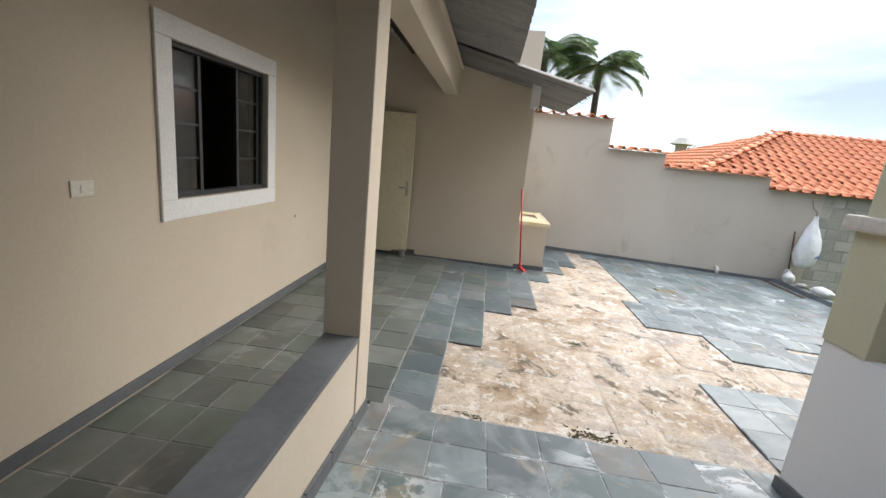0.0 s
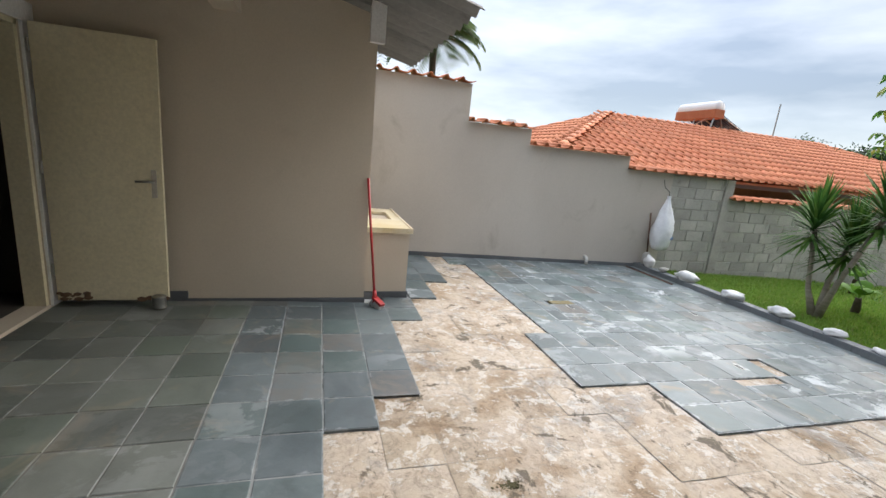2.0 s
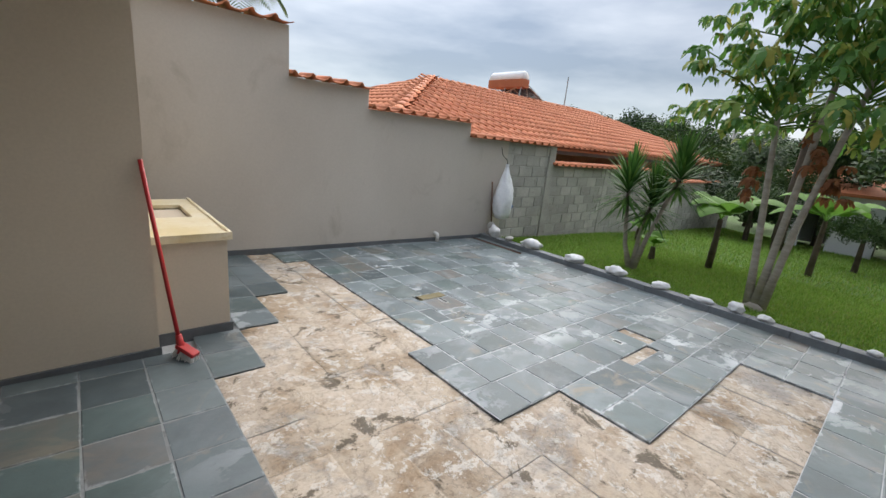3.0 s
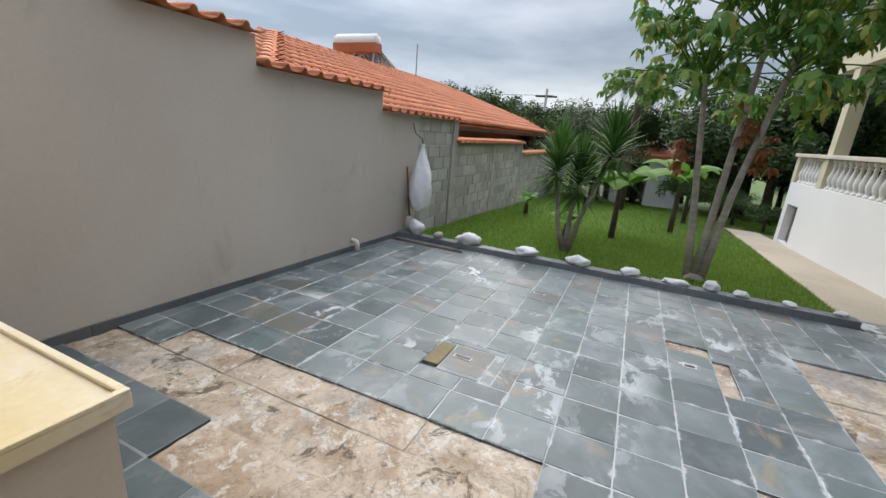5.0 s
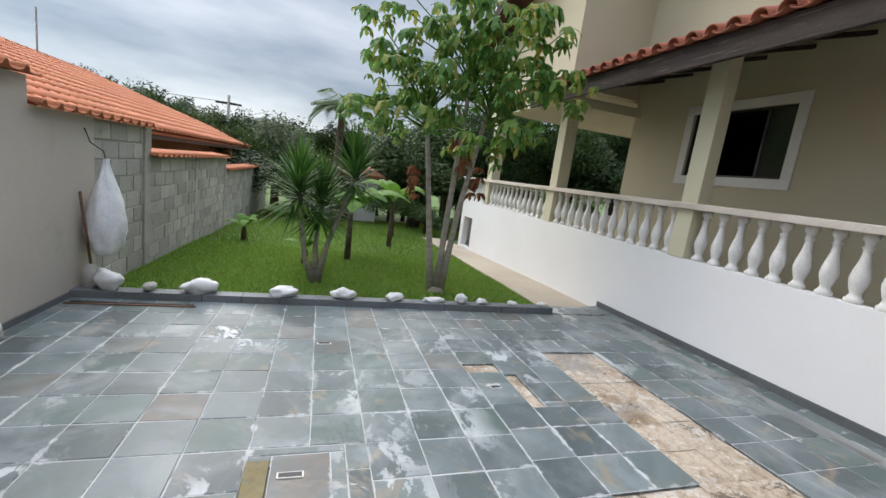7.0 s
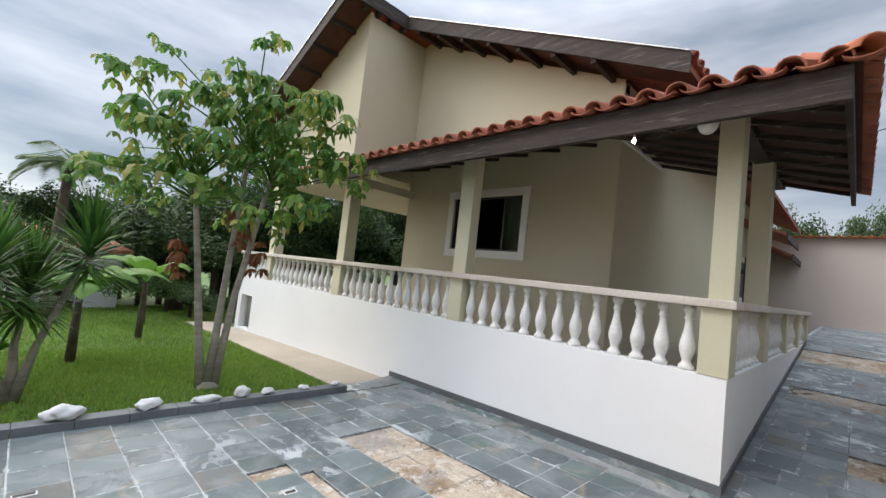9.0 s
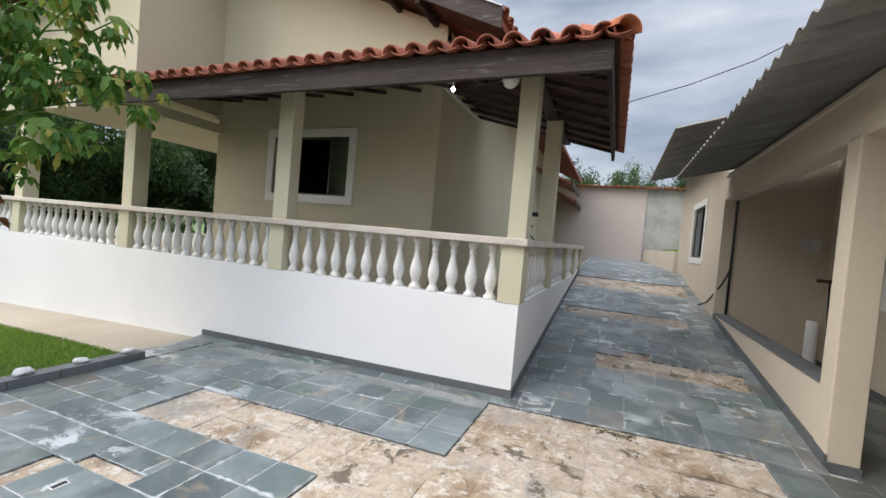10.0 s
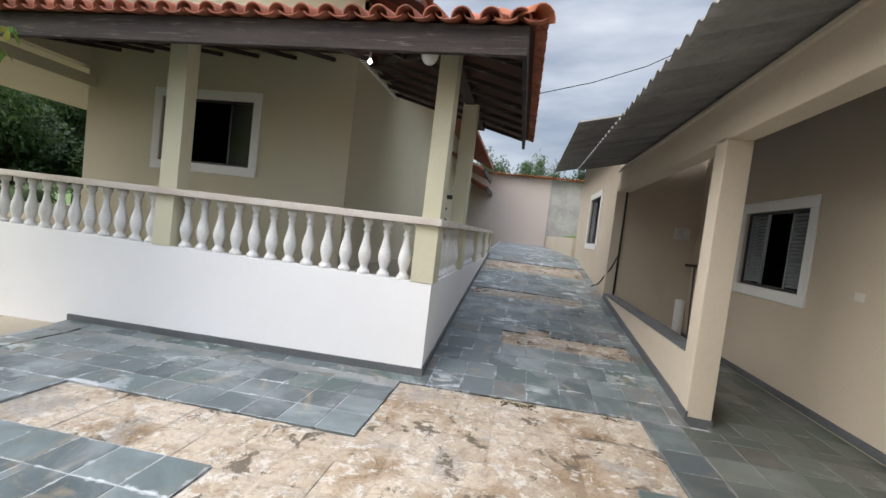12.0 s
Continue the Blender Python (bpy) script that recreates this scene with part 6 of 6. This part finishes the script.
# ---- grass ----
def grass():
    rs = np.random.RandomState(8)
    verts, faces = [], []

    def blades(n, x0, x1, y0, y1, h):
        xs, ys = rs.uniform(x0, x1, n), rs.uniform(y0, y1, n)
        for x, y in zip(xs, ys):
            if y < 3.72 - 0.02 * (x - 6.3) and x < 14.6:
                continue
            z = lawn(x, y) - 0.01
            a = rs.uniform(0, 6.28)
            l = h * rs.uniform(0.5, 1.3)
            dx, dy = math.cos(a), math.sin(a)
            w = 0.007 * (1 + 0.05 * (x - 6))
            b = rs.uniform(0.2, 0.9) * l
            i = len(verts)
            verts.extend([(x - dy * w, y + dx * w, z), (x + dy * w, y - dx * w, z), (x + dx * b, y + dy * b, z + l)])
            faces.append((i, i + 1, i + 2))

    blades(90000, 6.38, 10.5, 3.6, 9.05, 0.055)
    blades(60000, 10.5, 20.0, 1.0, 9.05, 0.075)
    ob = new("grass", raw("grass", verts, faces, M_GRASS))
    tagged(ob, "short bright green lawn grass", "grass", "", "stuff")
    verts, faces = [], []
    for k in range(5000):
        x, y = rs.uniform(-1.2, -0.17), rs.uniform(-10.9, -6.2)
        i = len(verts)
        h = rs.uniform(0.05, 0.16)
        verts.extend([(x - 0.012, y, 1.56), (x + 0.012, y, 1.56), (x + rs.uniform(-.05, .05), y + rs.uniform(-.05, .05), 1.56 + h)])
        faces.append((i, i + 1, i + 2))
    ob = new("planter_grass", raw("planter_grass", verts, faces, M_GRASS))
    tagged(ob, "green grass in the planter bed", "grass", "", "stuff")


grass()


# ---- paving ----
def bed(name, cells, parent, seed):
    """Rough mortar left where slates were lifted: one uneven slab per missing slate."""
    rs = np.random.RandomState(seed)
    verts, faces = [], []
    n = 7
    for x0, y0, x1, y1 in cells:
        base = len(verts)
        lift = rs.uniform(-0.006, 0.001)
        for i in range(n + 1):
            for j in range(n + 1):
                u, v = i / n, j / n
                edge = 0.007 if i in (0, n) or j in (0, n) else 0.0
                x, y = x0 + (x1 - x0) * u, y0 + (y1 - y0) * v
                h = 0.006 * noise.noise(Vector((x * 6, y * 6, 1))) + 0.004 * noise.noise(Vector((x * 19, y * 19, 5)))
                verts.append((x, y, fz(x, y) - 0.010 + lift + h - edge))
        for i in range(n):
            for j in range(n):
                a = base + i * (n + 1) + j
                faces.append((a, a + n + 1, a + n + 2, a + 1))
    ob = new(name, raw(name, verts, faces, M_MORTAR, True))
    ob.parent = parent
    return tagged(ob, "cream crusted mortar bed with tan stains and dark dirt", kind="stuff")


def slate_mesh(w, d, seed, material):
    """A split slate square with slightly uneven edges and a small arris."""
    rs = random.Random(seed)
    bm = bmesh.new()
    g = 0.004
    j = lambda: rs.uniform(-0.003, 0.003)
    low = [bm.verts.new((sx * (w / 2 - g) + j(), sy * (d / 2 - g) + j(), -0.022)) for sx, sy in ((-1, -1), (1, -1), (1, 1), (-1, 1))]
    mid = [bm.verts.new((v.co.x, v.co.y, -0.003)) for v in low]
    top = [bm.verts.new((v.co.x * (1 - 0.008 / w), v.co.y * (1 - 0.008 / d), rs.uniform(-0.0008, 0.0008))) for v in low]
    for a, b in ((low, mid), (mid, top)):
        for k in range(4):
            bm.faces.new((a[k], a[(k + 1) % 4], b[(k + 1) % 4], b[k]))
    bm.faces.new(top)
    bm.faces.new(low[::-1])
    return mesh_of(bm, "slate", material)


FULL = [slate_mesh(GRID, GRID, 60 + k, M_SLATE) for k in range(6)]
FULL_D = [slate_mesh(GRID, GRID, 90 + k, M_SLATE_D) for k in range(6)]
FULL_W = [slate_mesh(GRID, GRID, 70 + k, M_SLATE_W) for k in range(6)]
FULL_P = [slate_mesh(GRID, GRID, 80 + k, M_SLATE_P) for k in range(4)]
CACHE = {}
GROUT = {"pale": ([], []), "worn": ([], []), "porch": ([], [])}


def lay(x0, y0, x1, y1, parent, k, porchy=False, flat=None):
    """One slate over the rectangle, lying in the paved surface."""
    w, d = x1 - x0, y1 - y0
    if w < 0.03 or d < 0.03:
        return
    cx, cy = (x0 + x1) / 2, (y0 + y1) / 2
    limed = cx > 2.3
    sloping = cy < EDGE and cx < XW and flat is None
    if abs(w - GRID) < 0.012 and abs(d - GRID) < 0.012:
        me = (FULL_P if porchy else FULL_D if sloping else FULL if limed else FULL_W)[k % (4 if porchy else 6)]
    else:
        key = (round(w, 2), round(d, 2), porchy, limed, sloping)
        if key not in CACHE:
            CACHE[key] = slate_mesh(w, d, 7, M_SLATE_P if porchy else M_SLATE_D if sloping else M_SLATE if limed else M_SLATE_W)
        me = CACHE[key]
    e = 0.05
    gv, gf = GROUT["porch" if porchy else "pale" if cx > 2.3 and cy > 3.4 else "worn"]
    q = len(gv)
    for px, py in ((x0, y0), (x1, y0), (x1, y1), (x0, y1)):
        gv.append((px, py, (flat if flat is not None else fz(px, py)) - 0.0035))
    gf.append((q, q + 1, q + 2, q + 3))
    z = flat if flat is not None else fz(cx, cy)
    gx = 0 if flat is not None else (fz(cx + e, cy) - fz(cx - e, cy)) / (2 * e)
    gy = 0 if flat is not None else (fz(cx, cy + e) - fz(cx, cy - e)) / (2 * e)
    wob = 0.25 * math.sin(k * 12.9898 + cx * 7)
    shared("slate", me, parent, pose(cx, cy, z + 0.0012 * math.sin(k * 3.1), math.degrees(math.atan(gy)) + wob, -math.degrees(math.atan(gx)) + 0.2 * math.cos(k * 5.7), 0))


HOLES = [(4.42, 5.25, 4.58, 5.57), (3.86, 5.14, 4.37, 5.27)]
LID = (2.951, 6.478, 3.563, 7.09)
bare_cells = []
k = 0
for i in range(-7, 20):
    for j in range(-5, 17):
        x0, x1 = GX + i * GRID, GX + (i + 1) * GRID
        if j >= 5:
            x0, x1 = x0 - (0.05 if i >= 7 else 0.0), x1 - (0.05 if i >= 6 else 0.0)
        y0, y1 = GY + j * GRID, GY + (j + 1) * GRID
        x0, x1 = max(x0, XA + 0.01), min(x1, KERB)
        y0, y1 = max(y0, EDGE), min(y1, YB - 0.02)
        if x1 - x0 < 0.03 or y1 - y0 < 0.03:
            continue
        if x0 < 1.0 and y0 < YE:
            y1 = min(y1, YE - 0.015)
        cx, cy = (x0 + x1) / 2, (y0 + y1) / 2
        if (cx < 1.03 and cy > YE) or (1.03 < cx < 1.46 and cy > 7.16):
            continue
        k += 1
        if is_bare(i, j):
            bare_cells.append((x0, y0, x1, y1))
            continue
        if LID[0] - 0.02 < cx < LID[2] + 0.02 and LID[1] - 0.02 < cy < LID[3] + 0.02:
            continue
        cut = [h for h in HOLES if x0 < h[2] - 0.03 and x1 > h[0] + 0.03 and y0 < h[3] - 0.03 and y1 > h[1] + 0.03]
        if cut:
            h = cut[0]
            bare_cells.append((max(x0, h[0]), max(y0, h[1]), min(x1, h[2]), min(y1, h[3])))
            lay(x0, y0, max(x0, h[0]), y1, floor, k)
            lay(min(x1, h[2]), y0, x1, y1, floor, k)
            lay(max(x0, h[0]), y0, min(x1, h[2]), max(y0, h[1]), floor, k)
            lay(max(x0, h[0]), min(y1, h[3]), min(x1, h[2]), y1, floor, k)
            continue
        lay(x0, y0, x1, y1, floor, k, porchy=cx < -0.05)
# the strip beside the white wall and the slates south of the terrace edge
for i in range(5, 19):
    x0, x1 = max(GX + i * GRID, XW), min(GX + (i + 1) * GRID, 6.62)
    k += 1
    lay(x0, YW, x1, EDGE, floor, k)
for i in range(18, 20):
    for j in range(-4, -1):
        k += 1
        lay(max(KERB, GX + i * GRID), GY + j * GRID, min(6.45, GX + (i + 1) * GRID), GY + (j + 1) * GRID, floor, k)
bed("mortar_bed", bare_cells, floor, 3)

# inspection lid of cut slates
x0, y0, x1, y1 = LID
for a, b, c, d in ((x0, y0, x0 + 0.16, y0 + 0.30), (x0, y0 + 0.30, x0 + 0.16, y1), (x0 + 0.16, y0, x0 + 0.40, y0 + 0.12), (x0 + 0.40, y0, x1, y0 + 0.12), (x0 + 0.16, y0 + 0.12, x1 - 0.06, y0 + 0.20), (x1 - 0.06, y0 + 0.12, x1, y1), (x0 + 0.20, y0 + 0.20, x1 - 0.06, y1 - 0.12), (x0 + 0.16, y0 + 0.20, x0 + 0.20, y1 - 0.12), (x0 + 0.47, y1 - 0.12, x1 - 0.06, y1)):
    k += 1
    lay(a, b, c, d, floor, k)


shared("slate", slate_mesh(0.31, 0.12, 5, M_OCHRE), floor, pose(3.316, 7.03, fz(3.316, 7.03) + 0.001, 0, -math.degrees(math.atan((fz(3.37, 7.03) - fz(3.27, 7.03)) / 0.1)), 0))


def lid_slot(name, at, l, label):
    t = thing(name, label, "drain slot", at)
    part("rim", boxes(((-0.021, -l - 0.008, -0.01), (0.021, l + 0.008, 0.0035)), bevel=0.001), M_PIPE, t, "white rim")
    part("slot", boxes(((-0.014, -l, -0.01), (0.014, l, 0.006))), M_CABLE, t)


lid_slot("lid_slot", (3.34, 6.87, fz(3.34, 6.87) + 0.001), 0.055, "dark finger slot in a slate inspection lid")
lid_slot("lid_slot", (4.16, 5.42, fz(4.16, 5.4) + 0.001), 0.035, "dark finger slot in a slate inspection lid")
lid_slot("lid_slot", (5.0, 6.7, fz(5.0, 6.7) + 0.001), 0.05, "dark finger slot in a slate near the kerb")

# the drive: slates in rows across, with stripped bands
bands = []
courses = [EDGE, 2.63, 2.31, 1.985, 1.66, 1.43, 1.21, 1.0, 0.71, 0.42, 0.14, -0.13, -0.37, -0.61, -0.85, -1.14, -1.43, -1.72, -2.01, -2.30, -2.58, -2.86, -3.14, -3.42, -3.70]
while courses[-1] > -10.7:
    courses.append(courses[-1] - GRID)
for r, (y1, y0) in enumerate(zip(courses, courses[1:])):
    for c in range(-3, 6):
        x0 = GX + c * GRID + 0.05 + (0.1 if r % 4 == 2 and not ramp_bare(1.1, (y0 + y1) / 2) else 0.0)
        x1 = x0 + GRID
        x0, x1 = max(x0, -0.145), min(x1, XW)
        if x1 - x0 < 0.03:
            continue
        cx, cy = (x0 + x1) / 2, (y0 + y1) / 2
        k += 1
        if ramp_bare(cx, cy):
            bands.append((x0, y0, x1, y1))
        else:
            lay(x0, y0, x1, y1, drive, k)
bed("mortar_bed", bands, drive, 9)
for r in range(15):
    for c in range(5):
        y1 = EDGE - r * GRID
        k += 1
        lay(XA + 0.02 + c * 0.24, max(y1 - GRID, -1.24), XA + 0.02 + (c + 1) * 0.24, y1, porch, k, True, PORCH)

# moss patches on the bare bed
for n, (x, y, r) in enumerate(((1.25, 2.99, 0.16), (0.45, 2.98, 0.10), (1.42, 4.45, 0.05))):
    t = thing("moss_patch", "dark damp moss in a hollow of the mortar bed", "moss", (x, y, fz(x, y) - 0.012), group="moss patches")
    bm = bmesh.new()
    rs = random.Random(n)
    for q in range(260 if r > 0.12 else 90):
        bmesh.ops.create_icosphere(bm, subdivisions=1, radius=1.0, matrix=Matrix.Translation((rs.gauss(0, r * 0.6), rs.gauss(0, r * 0.26), -0.003)) @ Matrix.Diagonal((rs.uniform(0.004, 0.014), rs.uniform(0.004, 0.011), 0.005, 1)))
    tagged(part("cushions", bm, M_MOSS, t, "", True), kind="stuff")

for name, key, material, parent, label in (("porch_grout", "porch", M_GROUT_P, porch, "dull grey grout in the joints"), ("joint_grout", "pale", M_GROUT, floor, "pale lime grout in the joints"), ("worn_grout", "worn", M_GROUT_D, drive, "worn grey grout in the joints")):
    ob = new(name, raw(name, *GROUT[key], material))
    ob.parent = parent
    tagged(ob, label, kind="stuff")
